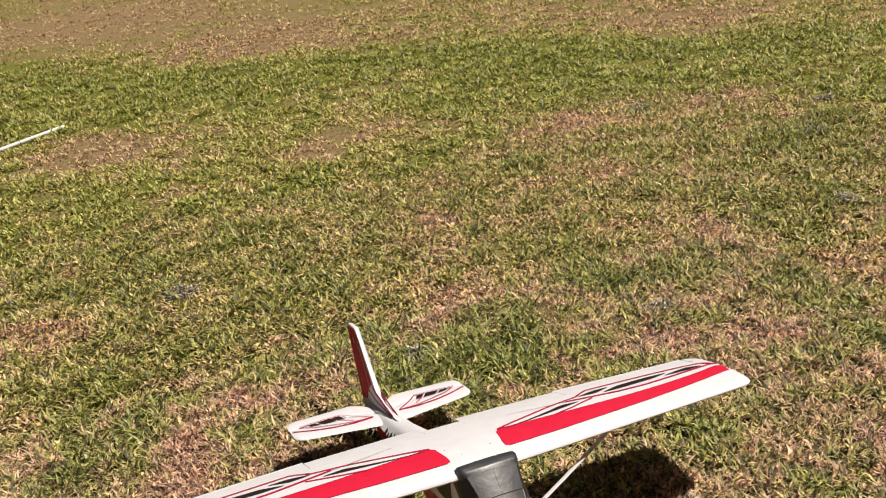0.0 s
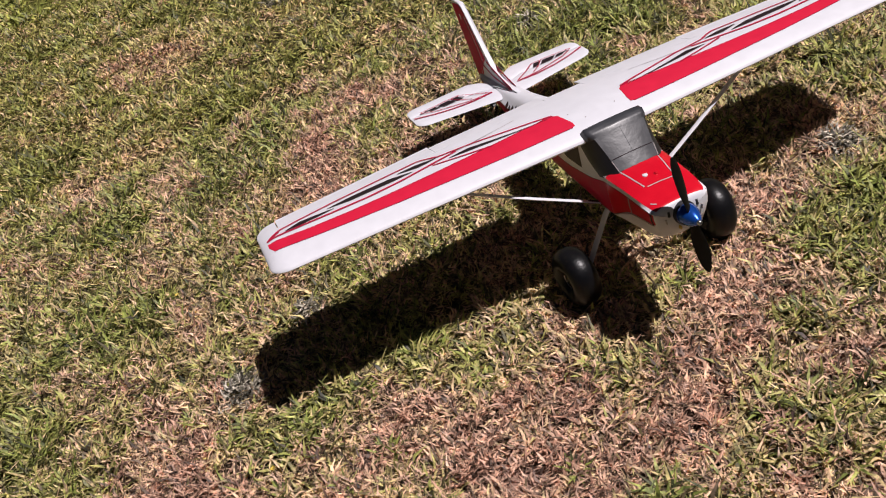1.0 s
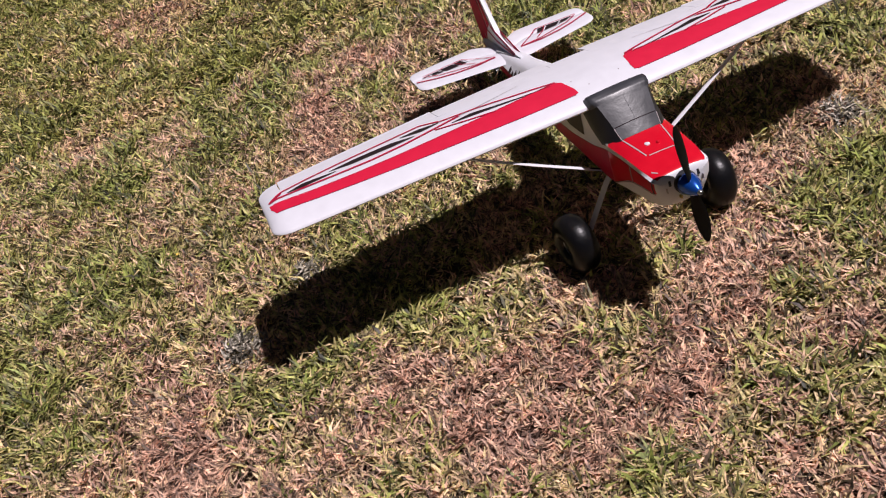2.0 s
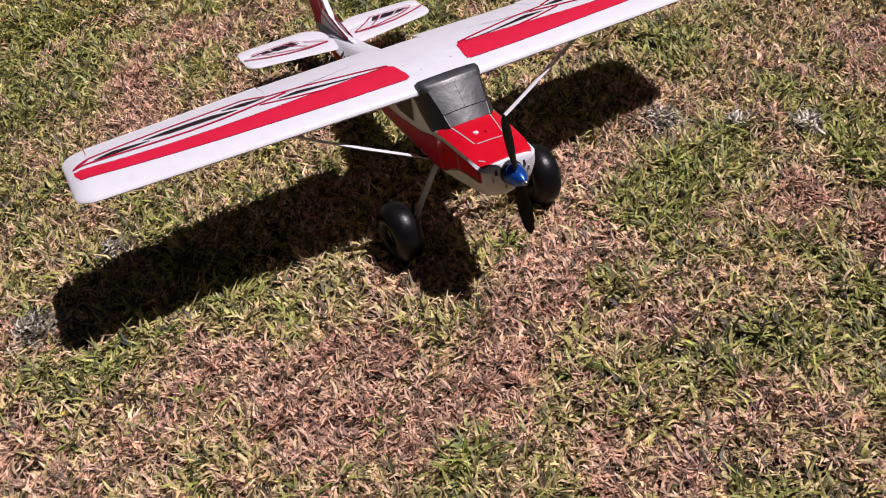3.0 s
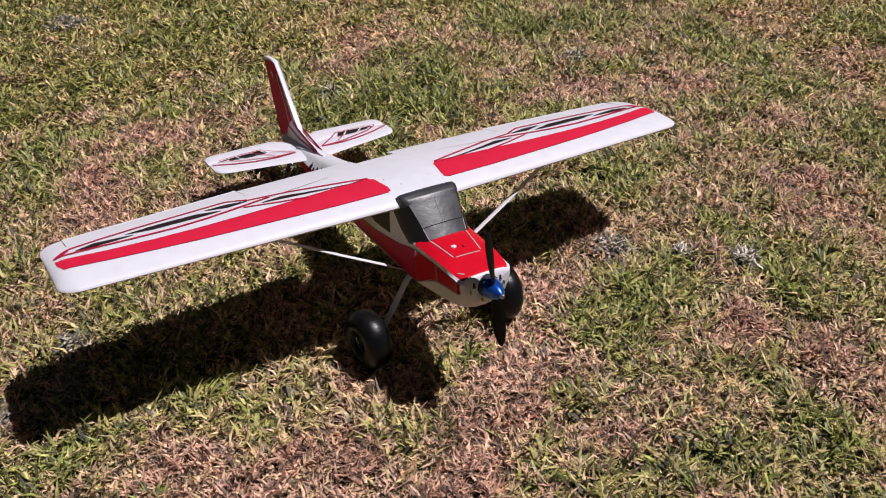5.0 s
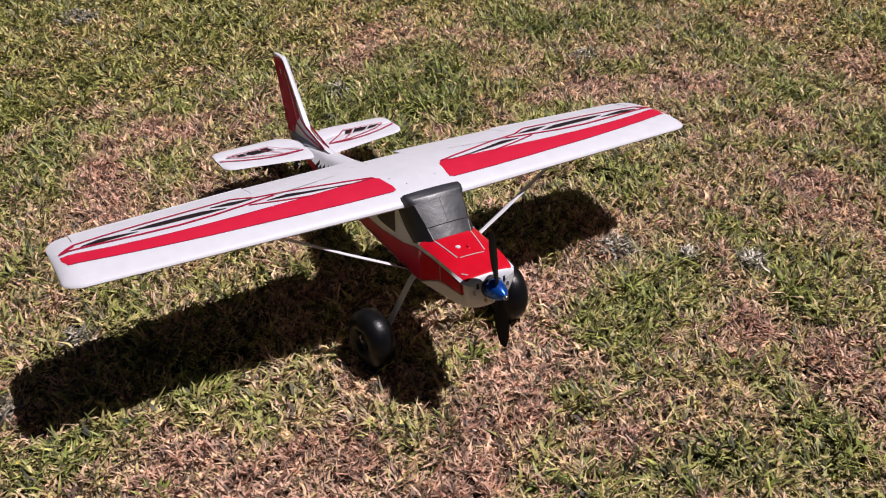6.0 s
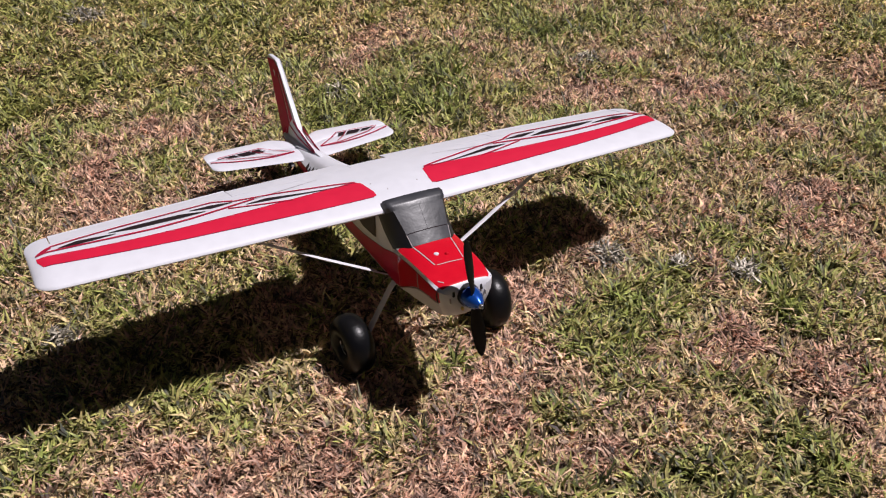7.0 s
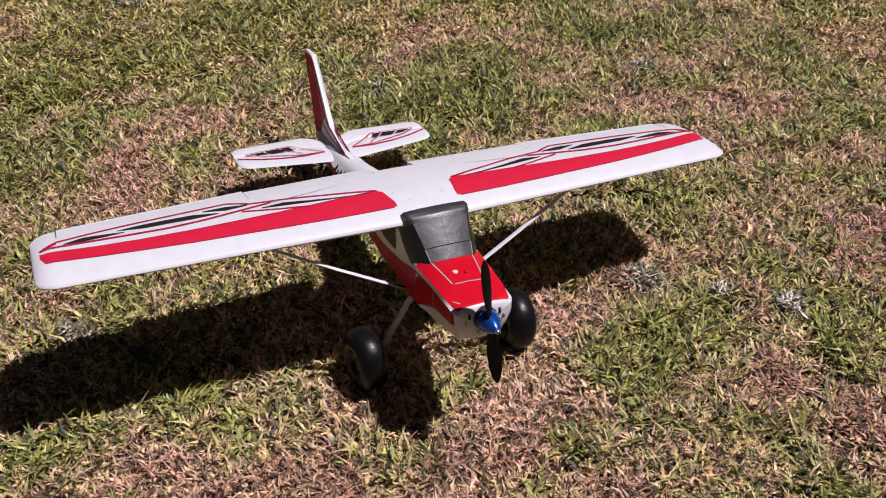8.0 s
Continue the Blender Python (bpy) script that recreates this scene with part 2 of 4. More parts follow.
def tube(points, radius, sides=10, flat=1.0):
    """A rod through points; flat squeezes its section. radius: one or one for each point."""
    pts = [Vector(p) for p in points]
    rad = radius if isinstance(radius, (list, tuple)) else [radius] * len(pts)
    rings = []
    for i, p in enumerate(pts):
        d = (pts[min(i + 1, len(pts) - 1)] - pts[max(i - 1, 0)]).normalized()
        side = d.cross(Vector((1, 0, 0)) if abs(d.x) < 0.8 else Vector((0, 0, 1))).normalized()
        up = d.cross(side).normalized()
        rings.append([p + up * rad[i] * math.cos(2 * math.pi * k / sides) + side * rad[i] * flat * math.sin(2 * math.pi * k / sides) for k in range(sides)])
    return loft(rings)


def lathe(profile, centre, axis="x", sides=32):
    """A turned body: profile of (along, radius) about an axis through centre."""
    rings = []
    c = Vector(centre)
    for a, r in profile:
        ring = []
        for k in range(sides):
            s, t = r * math.cos(2 * math.pi * k / sides), r * math.sin(2 * math.pi * k / sides)
            ring.append(c + (Vector((a, s, t)) if axis == "x" else Vector((s, a, t))))
        rings.append(ring)
    return loft(rings)


def spline(xs, ys, x):
    """A smooth run through points, with no overshoot (monotone cubic)."""
    xs, ys = np.asarray(xs, float), np.asarray(ys, float)
    if xs[0] > xs[-1]:
        xs, ys = xs[::-1], ys[::-1]
    h, d = np.diff(xs), np.diff(ys) / np.diff(xs)
    m = np.zeros_like(ys)
    m[1:-1] = np.where(d[:-1] * d[1:] > 0, 2 * d[:-1] * d[1:] / np.where(d[:-1] + d[1:] == 0, 1, d[:-1] + d[1:]), 0)
    m[0], m[-1] = d[0], d[-1]
    i = int(np.clip(np.searchsorted(xs, x) - 1, 0, len(h) - 1))
    s = float(np.clip((x - xs[i]) / h[i], 0, 1))
    return float((1 + 2 * s) * (1 - s) ** 2 * ys[i] + s * (1 - s) ** 2 * h[i] * m[i] + s * s * (3 - 2 * s) * ys[i + 1] + s * s * (s - 1) * h[i] * m[i + 1])


# ------------------------------------------------------------------ ground and its dry patches
# Bare and green patches: place and radius.
DRY_NEAR = [
    (0.37, 0.12, 0.10), (0.24, 0.28, 0.07), (0.05, -0.98, 0.09), (0.25, -0.98, 0.11), (-0.08, -1.12, 0.07), (0.52, -0.45, 0.09), (0.65, -0.29, 0.07),
    (0.33, -0.23, 0.06), (0.62, 0.09, 0.05), (0.84, 0.04, 0.08), (-0.59, -0.43, 0.09), (-0.75, -0.20, 0.09), (-0.98, -1.03, 0.10), (-0.48, -0.89, 0.08),
    (0.31, -0.53, 0.07), (0.84, -0.10, 0.06), (0.30, 1.00, 0.12), (-0.46, 0.95, 0.19), (-0.30, 1.15, 0.12), (-0.67, -0.40, 0.07), (0.58, 0.53, 0.06),
    (0.75, 0.62, 0.09), (0.53, -0.11, 0.06), (-0.48, 1.62, 0.17), (-0.14, 1.65, 0.13),
    (0.36, -0.42, 0.09), (0.22, -0.56, 0.08), (0.45, -0.33, 0.07), (0.66, 0.30, 0.06), (0.74, 0.36, 0.06),
]
DRY_FAR = [
    (-0.89, 1.38, 0.15), (-1.01, 0.53, 0.11), (-3.58, -0.25, 0.37), (-3.80, -0.45, 0.32), (-1.73, 1.50, 0.14), (-2.99, 0.96, 0.28), (-2.45, 1.81, 0.17), (-1.69, 0.75, 0.08),
    (-5.90, 1.01, 0.77), (-3.84, 3.51, 0.50), (-8.61, 0.01, 1.08), (-0.50, -0.50, 0.13), (-2.86, 0.62, 0.14), (-1.55, -0.75, 0.20), (-2.20, 2.60, 0.16),
]
GREEN_NEAR = [
    (0.05, -0.38, 0.08), (-0.71, -1.00, 0.11), (-0.42, -0.37, 0.05), (0.41, -0.21, 0.06), (0.30, -0.40, 0.06), (0.52, 0.13, 0.05), (0.78, 0.13, 0.08), (0.73, -0.17, 0.04),
    (0.22, -0.71, 0.05), (-0.24, -0.98, 0.07), (0.58, -0.35, 0.03), (0.75, -0.25, 0.04), (0.66, -0.04, 0.03), (0.49, -0.68, 0.05), (-0.09, 1.38, 0.07), (0.05, 1.35, 0.06),
    (0.40, 0.38, 0.09), (0.29, 0.55, 0.08), (-0.66, 0.44, 0.09), (0.55, 0.31, 0.07), (0.45, 0.73, 0.06), (-0.87, 0.86, 0.09),
]
GREEN_FAR = [
    (-3.37, 2.74, 0.80), (-4.80, 0.55, 0.73), (-2.41, 0.42, 0.19), (-1.89, -0.30, 0.13), (-1.02, 1.68, 0.13), (-2.34, 0.91, 0.15), (-0.79, 1.10, 0.08),
    (-1.35, 0.13, 0.13), (-1.56, 2.37, 0.29), (-3.30, 1.56, 0.38), (-1.13, -0.32, 0.12), (-2.00, 1.20, 0.16),
]
BARE = [(0.365, 0.115, 0.095), (0.25, 0.25, 0.06), (0.04, -0.99, 0.06), (0.27, -0.99, 0.07), (-0.74, -0.20, 0.05), (0.86, 0.03, 0.06), (0.54, -0.45, 0.05), (-0.30, 1.02, 0.08), (-0.46, 0.90, 0.07), (0.31, 1.0, 0.05)]
PATCHES = [(p, 0.46) for p in DRY_NEAR] + [(p, 0.58) for p in DRY_FAR] + [(p, -0.40) for p in GREEN_NEAR] + [(p, -0.30) for p in GREEN_FAR]
RNG = np.random.default_rng(7)
LATTICE = RNG.random((64, 64))


def value_noise(x, y):
    xi, yi = np.floor(x).astype(int), np.floor(y).astype(int)
    fx, fy = x - xi, y - yi
    fx, fy = fx * fx * (3 - 2 * fx), fy * fy * (3 - 2 * fy)
    a, b = LATTICE[xi % 64, yi % 64], LATTICE[(xi + 1) % 64, yi % 64]
    c, d = LATTICE[xi % 64, (yi + 1) % 64], LATTICE[(xi + 1) % 64, (yi + 1) % 64]
    return (a * (1 - fx) + b * fx) * (1 - fy) + (c * (1 - fx) + d * fx) * fy


def dryness(x, y):
    """0 where the turf is green, 1 where it is bare and dry."""
    v = 0.47 + 0.14 * (value_noise(x * 1.3 + 5, y * 1.3) - 0.5) + 0.34 * (value_noise(x * 5.1, y * 5.1 + 9) - 0.5) + 0.75 * (value_noise(x * 11.3, y * 11.3 + 3) - 0.5) + 0.6 * (value_noise(x * 27 + 4, y * 27) - 0.5)
    band = x + 6.4 - 0.73 * y  # a green band runs slantwise, with drier turf beyond it
    v = v + 0.07 - 0.09 * np.clip(y / 0.6, -0.6, 1) * np.clip((x + 1.6) / 0.8, 0, 1) - 0.18 * np.clip((0.1 - x) / 1.5, 0, 1) - 0.26 * np.exp(-((band - 0.8) / 0.75) ** 2) + 0.34 / (1 + np.exp(np.clip(band / 0.22, -30, 30))) + 0.12 * np.clip((x - 0.05) / 0.2, 0, 1) * np.clip((0.1 - y) / 0.3, 0, 1) - 0.14 * np.clip((-0.1 - y) / 0.4, 0, 1) * np.clip((0.2 - x) / 0.4, 0, 1)
    wx, wy = x + 0.10 * (value_noise(x * 6 + 2, y * 6) - 0.5), y + 0.10 * (value_noise(x * 6, y * 6 + 7) - 0.5)
    for (px, py, r), amp in PATCHES:
        v = v + amp * np.exp(-(((wx - px) ** 2 + (wy - py) ** 2) / (1.25 * r * r)) ** 1.5)
    return np.clip(v, 0, 1)


def bareness(x, y):
    """1 where pinkish soil lies open, with hardly a leaf on it."""
    v = 0.0 * x
    for px, py, r in BARE:
        v = np.maximum(v, np.exp(-(((x - px) ** 2 + (y - py) ** 2) / (r * r)) ** 1.5))
    return np.clip(v * (0.45 + value_noise(x * 29 + 3, y * 29)), 0, 1)


def lie(x, y):
    """The height of the ground."""
    far = np.clip((np.hypot(x, y) - 1.5) / 6, 0, 1)
    return 0.05 * far * (value_noise(x * 0.35 + 11, y * 0.35) - 0.5) + 0.006 * (value_noise(x * 7, y * 7) - 0.5) - 0.006


def build_ground():
    steps = np.concatenate([-np.geomspace(900, 14, 22), np.arange(-12, -1.2, 0.10), np.arange(-1.2, 1.5, 0.03), np.arange(1.5, 6.01, 0.10), np.geomspace(7, 900, 22)])
    xs, ys = np.meshgrid(steps, steps, indexing="ij")
    zs = lie(xs, ys)
    n = len(steps)
    me = bpy.data.meshes.new("ground")
    co = np.stack([xs, ys, zs], -1).reshape(-1, 3)
    idx = np.arange(n * n).reshape(n, n)
    quads = np.stack([idx[:-1, :-1], idx[1:, :-1], idx[1:, 1:], idx[:-1, 1:]], -1).reshape(-1, 4)
    me.vertices.add(len(co))
    me.vertices.foreach_set("co", co.ravel())
    me.loops.add(quads.size)
    me.loops.foreach_set("vertex_index", quads.ravel())
    me.polygons.add(len(quads))
    me.polygons.foreach_set("loop_start", np.arange(0, quads.size, 4))
    me.polygons.foreach_set("use_smooth", np.ones(len(quads), bool))
    me.update(calc_edges=True)
    at = me.attributes.new("dry", "FLOAT", "POINT")
    at.data.foreach_set("value", dryness(xs, ys).ravel().astype(np.float32))
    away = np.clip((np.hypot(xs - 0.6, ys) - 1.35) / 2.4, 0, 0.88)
    # outside the plot of thick grass the lighter mean colour takes over
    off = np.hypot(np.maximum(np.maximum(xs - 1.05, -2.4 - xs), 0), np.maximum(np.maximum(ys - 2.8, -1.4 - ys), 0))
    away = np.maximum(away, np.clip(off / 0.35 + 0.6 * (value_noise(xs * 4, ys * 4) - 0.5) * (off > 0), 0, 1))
    me.attributes.new("outer_tone", "FLOAT", "POINT").data.foreach_set("value", away.ravel().astype(np.float32))
    me.attributes.new("bare", "FLOAT", "POINT").data.foreach_set("value", bareness(xs, ys).ravel().astype(np.float32))
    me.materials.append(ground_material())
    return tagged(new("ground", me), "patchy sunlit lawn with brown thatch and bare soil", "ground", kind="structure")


build_ground()


def blades_mesh(name, x, y, length, width, lean, turn, bend, tone, mat, z0=None, curl=0.0, simple=False):
    """Bent, tapering blades, five points and three triangles each."""
    k = len(x)
    z = lie(x, y) - 0.002 if z0 is None else z0
    dx, dy = np.cos(turn), np.sin(turn)
    sx, sy = -dy, dx
    co = np.empty((k, 5, 3))
    out1, up1 = np.sin(lean) * length * 0.55, np.cos(lean) * length * 0.55
    lean2 = np.clip(lean + bend, 0, 1.75)
    out2, up2 = out1 + np.sin(lean2) * length * 0.45, up1 + np.cos(lean2) * length * 0.45
    for i, (o, u, w) in enumerate(((0, 0, -0.8), (0, 0, 0.8), (out1, up1, 1.0), (out1, up1, -1.0), (out2, up2, 0))):
        across = width * w * 0.5 + (curl * length if i == 4 else 0.0)
        co[:, i, 0] = x + dx * o + sx * across
        co[:, i, 1] = y + dy * o + sy * across
        co[:, i, 2] = z + np.maximum(u, -0.002)
    if simple:  # a lance-shaped leaf of two triangles
        co[:, 0] = 0.5 * (co[:, 0] + co[:, 1])
        co = co[:, [0, 2, 4, 3]]
    n = co.shape[1]
    base = np.arange(k)[:, None] * n
    quad = base + np.array([0, 1, 2, 3])
    if simple:
        loops, starts = quad.ravel(), np.arange(k) * 4
    else:
        loops = np.concatenate([quad, base + np.array([3, 2, 4])], 1).ravel()
        starts = (np.arange(k)[:, None] * 7 + np.array([0, 4])).ravel()
    me = bpy.data.meshes.new(name)
    me.vertices.add(k * n)
    me.vertices.foreach_set("co", co.ravel())
    me.loops.add(len(loops))
    me.loops.foreach_set("vertex_index", loops)
    me.polygons.add(len(starts))
    me.polygons.foreach_set("loop_start", starts)
    me.polygons.foreach_set("use_smooth", np.ones(len(starts), bool))
    me.update(calc_edges=True)
    at = me.attributes.new("tone", "FLOAT", "POINT")
    at.data.foreach_set("value", np.repeat(tone, n).astype(np.float32))
    me.materials.append(mat)
    return me


def sow(name, count, where, longest, widest, label, tuft, per, mat, straw, least=0.16, dry_tone=0.42, grain=23.0, simple=False):
    """Green tufts whose blades spread outwards, few and small where the turf is dry."""
    x, y = where(count // per)
    d = dryness(x, y)
    keep = RNG.random(len(x)) < (1 - 0.95 * bareness(x, y)) * np.clip(1.3 - 1.1 * d, least, 1.0) * np.clip(4.6 * value_noise(x * grain, y * grain + 6) - 1.55, 0.04, 1.0)
    x, y, d = x[keep], y[keep], d[keep]
    k = len(x)
    tuft_tone = RNG.normal(0, 0.11, k)
    tuft_size = RNG.uniform(0.4, 1.7, k) * (1.1 - 0.3 * d)
    x, y, d, tuft_tone, tuft_size = (np.repeat(a, per) for a in (x, y, d, tuft_tone, tuft_size))
    k = len(x)
    turn = RNG.uniform(0, 2 * math.pi, k)
    out = np.abs(RNG.normal(0, tuft, k)) * tuft_size
    x, y = x + out * np.cos(turn), y + out * np.sin(turn)
    pale = RNG.random(k) < straw + 0.25 * d
    tone = np.where(pale, RNG.uniform(0.4, 0.72, k), np.clip(0.07 + dry_tone * d + 0.9 * np.clip(d - 0.62, 0, 0.4) + tuft_tone + RNG.normal(0, 0.06, k), 0, 0.92))
    length = longest * tuft_size * RNG.uniform(0.5, 1.2, k)
    me = blades_mesh(name, x, y, length, widest * RNG.uniform(0.6, 1.2, k), RNG.uniform(0.5, 1.45, k), turn + RNG.normal(0, 0.5, k), RNG.uniform(-0.2, 1.0, k), tone, mat, curl=RNG.normal(0, 0.2, k), simple=simple)
    return tagged(new(name, me), label, "grass", kind="stuff")


def strew(name, count, where, longest, widest, label, mat, grain=43.0):
    """Crumbled dead leaf lying criss-cross over the soil in small heaps, thickest where the turf is dry."""
    x, y = where(count)
    d = dryness(x, y)
    keep = RNG.random(len(x)) < (1 - 0.45 * bareness(x, y)) * np.clip(0.25 + 0.9 * d, 0.3, 1.0) * np.clip(4.4 * value_noise(x * grain, y * grain + 2) - 1.2, 0.05, 1)
    x, y, d = x[keep], y[keep], d[keep]
    k = len(x)
    heap = value_noise(x * 23 + 7, y * 23)
    tone = np.clip(0.30 + 0.55 * d + 0.55 * (heap - 0.5) + RNG.normal(0, 0.12, k), 0.2, 1.0)
    tone = tone + (0.84 - tone) * bareness(x, y)
    z0 = lie(x, y) - 0.001 + RNG.uniform(0, 0.018, k) * heap
    me = blades_mesh(name, x, y, longest * RNG.uniform(0.4, 1.3, k), widest * RNG.uniform(0.5, 1.4, k), RNG.uniform(0.75, 1.6, k), RNG.uniform(0, 2 * math.pi, k), RNG.uniform(-0.6, 0.6, k), tone, mat, z0=z0, curl=RNG.normal(0, 0.3, k), simple=True)
    return tagged(new(name, me), label, "thatch", kind="stuff")


def ragged(v, edge, out, along):
    """Draws a straight edge out into uneven tongues."""
    return np.where((v - edge) * out > 0, edge + (v - edge) * (1 + 2.2 * value_noise(along * 3 + 1, along * 0 + 4)), v)


def close_zone(k):
    x, y = RNG.uniform(-0.95, 1.30, k), RNG.uniform(-1.3, 1.5, k)
    return ragged(x, 1.16, 1, y), y


def seam_x(y):
    """Where the near and the middle lawn merge, uneven and blurred."""
    return -2.45 + 0.5 * (value_noise(y * 2.3, y * 0 + 8) - 0.5) + RNG.normal(0, 0.13, len(y))


def near_zone(k):
    x, y = RNG.uniform(-2.9, 1.4, 2 * k), RNG.uniform(-1.8, 2.8, 2 * k)
    keep = ((x < -0.94) | (y > 1.49) | (y < -1.29)) & (x > seam_x(y))
    x, y = x[keep][:k], y[keep][:k]
    return ragged(x, 1.1, 1, y), ragged(y, -1.55, -1, x)


def mid_zone(k):
    x = RNG.uniform(-6.5, 1.0, 2 * k)
    y = RNG.uniform(-2.6, 6.0, 2 * k)
    keep = ((x < seam_x(y)) | (y > 2.75)) & (y > -1.9 + 0.1 * x) & (y < 3.6 - 0.6 * x)
    return x[keep][:k], y[keep][:k]


def far_zone(k):
    x = RNG.uniform(-15, -5.5, 2 * k)
    y = RNG.uniform(-3.5, 9.5, 2 * k)
    keep = (x < -6.4) | (y > 5.9)
    return x[keep][:k], y[keep][:k]


def around_zone(k):
    """Beside and behind the plot, thinning out with distance."""
    x, y = RNG.normal(0.2, 2.6, 6 * k), RNG.normal(0.3, 2.6, 6 * k)
    keep = ((x > RNG.uniform(1.20, 1.45, len(x))) | (y < RNG.uniform(-1.75, -1.45, len(x)))) & ((x > -2.4) | (y < -2.0)) & (y < 4.5)
    return x[keep][:k], y[keep][:k]


sow("grass", 430000, close_zone, 0.038, 0.0058, "short olive lawn grass in loose tufts in sunlight", 0.010, 6, GRASS, 0.03, 0.28)
strew("dead_thatch", 560000, close_zone, 0.031, 0.0042, "pinkish brown dead grass leaf matted over soil", GRASS)
sow("grass", 385000, near_zone, 0.034, 0.0068, "short lawn grass, olive green mixed with dry straw", 0.015, 6, NEARBY, 0.05, 0.32, 0.45, 21.0, True)
strew("dead_thatch", 380000, near_zone, 0.022, 0.0052, "dry straw matted between grass tufts", NEARBY, 37.0)
sow("grass", 820000, mid_zone, 0.031, 0.0094, "lawn grass with green and dry brown patches", 0.016, 5, LUSH, 0.05, 0.5, 0.55, 17.0, True)
sow("grass", 220000, far_zone, 0.036, 0.014, "distant lawn grass, green with dry bands", 0.05, 6, FAR, 0.05, 0.7, 0.6, 7.0, True)
sow("grass", 150000, around_zone, 0.034, 0.009, "thin lawn grass running out into open turf", 0.03, 6, NEARBY, 0.12, 0.4, 0.5, 17.0, True)

# ------------------------------------------------------------------ the model aeroplane
# Its own axes: x ahead along the thrust line, y to its left wing, z up; the origin is at the back of the spinner.
plane = new("model_aeroplane")
plane.matrix_world = Matrix.Translation((0.0224, -0.009, 0.0197)) @ Matrix.Scale(0.985, 4) @ pose(0, 0, 0, -3.4) @ Matrix.Translation((0.408, -0.0145, 0.239)) @ pose(0, 0, 0, 0, -9.0)
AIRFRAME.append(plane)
tagged(plane, "white and red high-wing foam model aeroplane parked on grass", "model aeroplane")

# stations: x, half width, shoulder y, shoulder z, crown z, band top z, band foot z, chine y, chine z, keel z
STATIONS = [
    (0.0026, 0.030, 0.0250, 0.0080, 0.0100, 0.0060, -0.0050, 0.018, -0.019, -0.023),
    (0.0014, 0.040, 0.0335, 0.0128, 0.0160, 0.0095, -0.0055, 0.024, -0.026, -0.031),
    (-0.0015, 0.048, 0.0405, 0.0165, 0.0205, 0.0125, -0.0060, 0.028, -0.030, -0.036),
    (-0.0045, 0.0515, 0.0450, 0.0185, 0.0232, 0.0140, -0.0060, 0.033, -0.034, -0.040),
    (-0.0100, 0.0540, 0.0485, 0.0205, 0.0250, 0.0155, -0.0062, 0.037, -0.038, -0.045),
    (-0.050, 0.0555, 0.0540, 0.0268, 0.0320, 0.0195, -0.0085, 0.041, -0.047, -0.054),
    (-0.080, 0.0565, 0.0555, 0.0290, 0.0375, 0.0215, -0.0125, 0.043, -0.050, -0.058),
    (-0.110, 0.0580, 0.0572, 0.0305, 0.0430, 0.0230, -0.0250, 0.045, -0.053, -0.061),
    (-0.145, 0.0600, 0.0590, 0.0320, 0.0480, 0.0235, -0.0420, 0.046, -0.056, -0.063),
    (-0.165, 0.0600, 0.0590, 0.0360, 0.0600, 0.0200, -0.0430, 0.046, -0.058, -0.064),
    (-0.200, 0.0600, 0.0580, 0.0780, 0.0860, 0.0110, -0.0405, 0.046, -0.058, -0.065),
    (-0.300, 0.0585, 0.0550, 0.0780, 0.0840, -0.002, -0.0350, 0.044, -0.055, -0.063),
    (-0.395, 0.0545, 0.0420, 0.0650, 0.0740, -0.005, -0.0340, 0.042, -0.051, -0.059),
    (-0.440, 0.0510, 0.0340, 0.0420, 0.0540, -0.006, -0.0330, 0.040, -0.049, -0.057),
    (-0.530, 0.0450, 0.0290, 0.0260, 0.0370, -0.006, -0.0310, 0.036, -0.044, -0.052),
    (-0.655, 0.0370, 0.0240, 0.0080, 0.0175, -0.006, -0.0270, 0.029, -0.036, -0.044),
    (-0.740, 0.0300, 0.0200, 0.0040, 0.0100, -0.006, -0.0260, 0.021, -0.028, -0.036),
    (-0.830, 0.0190, 0.0140, 0.0010, 0.0055, -0.006, -0.0180, 0.013, -0.020, -0.027),
    (-0.885, 0.0100, 0.0080, -0.002, 0.0020, -0.006, -0.0120, 0.007, -0.014, -0.018),
]


def section(x):
    """The right half of the body's outline at x, from the crown down to the keel."""
    cols = list(zip(*STATIONS))
    hy, sy, sz, tz, b1, b2, cy, cz, kz = (spline(cols[0], cols[i], x) for i in range(1, 10))
    return [(0, tz), (-0.5 * sy, tz - 0.12 * (tz - sz)), (-0.86 * sy, tz - 0.55 * (tz - sz)), (-sy, sz), (-(0.4 * sy + 0.6 * hy), sz - 0.4 * (sz - b1) - 0.001),
            (-hy, min(b1 + 0.002, sz - 0.003)), (-hy, b1), (-hy, 0.5 * (b1 + b2)), (-(0.9 * hy + 0.1 * cy), b2), (-(0.5 * hy + 0.5 * cy), 0.45 * b2 + 0.55 * cz), (-cy, cz), (-0.5 * cy, 0.2 * cz + 0.8 * kz), (0, kz)]


def body(x_from, x_to, steps, top, name, mats, label, caps=True):
    rings = []
    for i in range(steps + 1):
        x = x_from + (x_to - x_from) * i / steps
        half = section(x)
        full = half + [(-y, z) for y, z in half[-2:0:-1]]
        rings.append([(x, y, z) for y, z in full])
    # strips from crown to keel: top, line, band, belly
    kinds = [top, top, top, 0, 0, 0, 1, 1, 0, 0, 0, 0]
    kinds = kinds + kinds[::-1]
    bm = loft(rings, mats=lambda i, f: 0 if f.calc_center_median().x > -0.0050 else kinds[i], caps=caps)
    return part(name, bm, mats, plane, label)


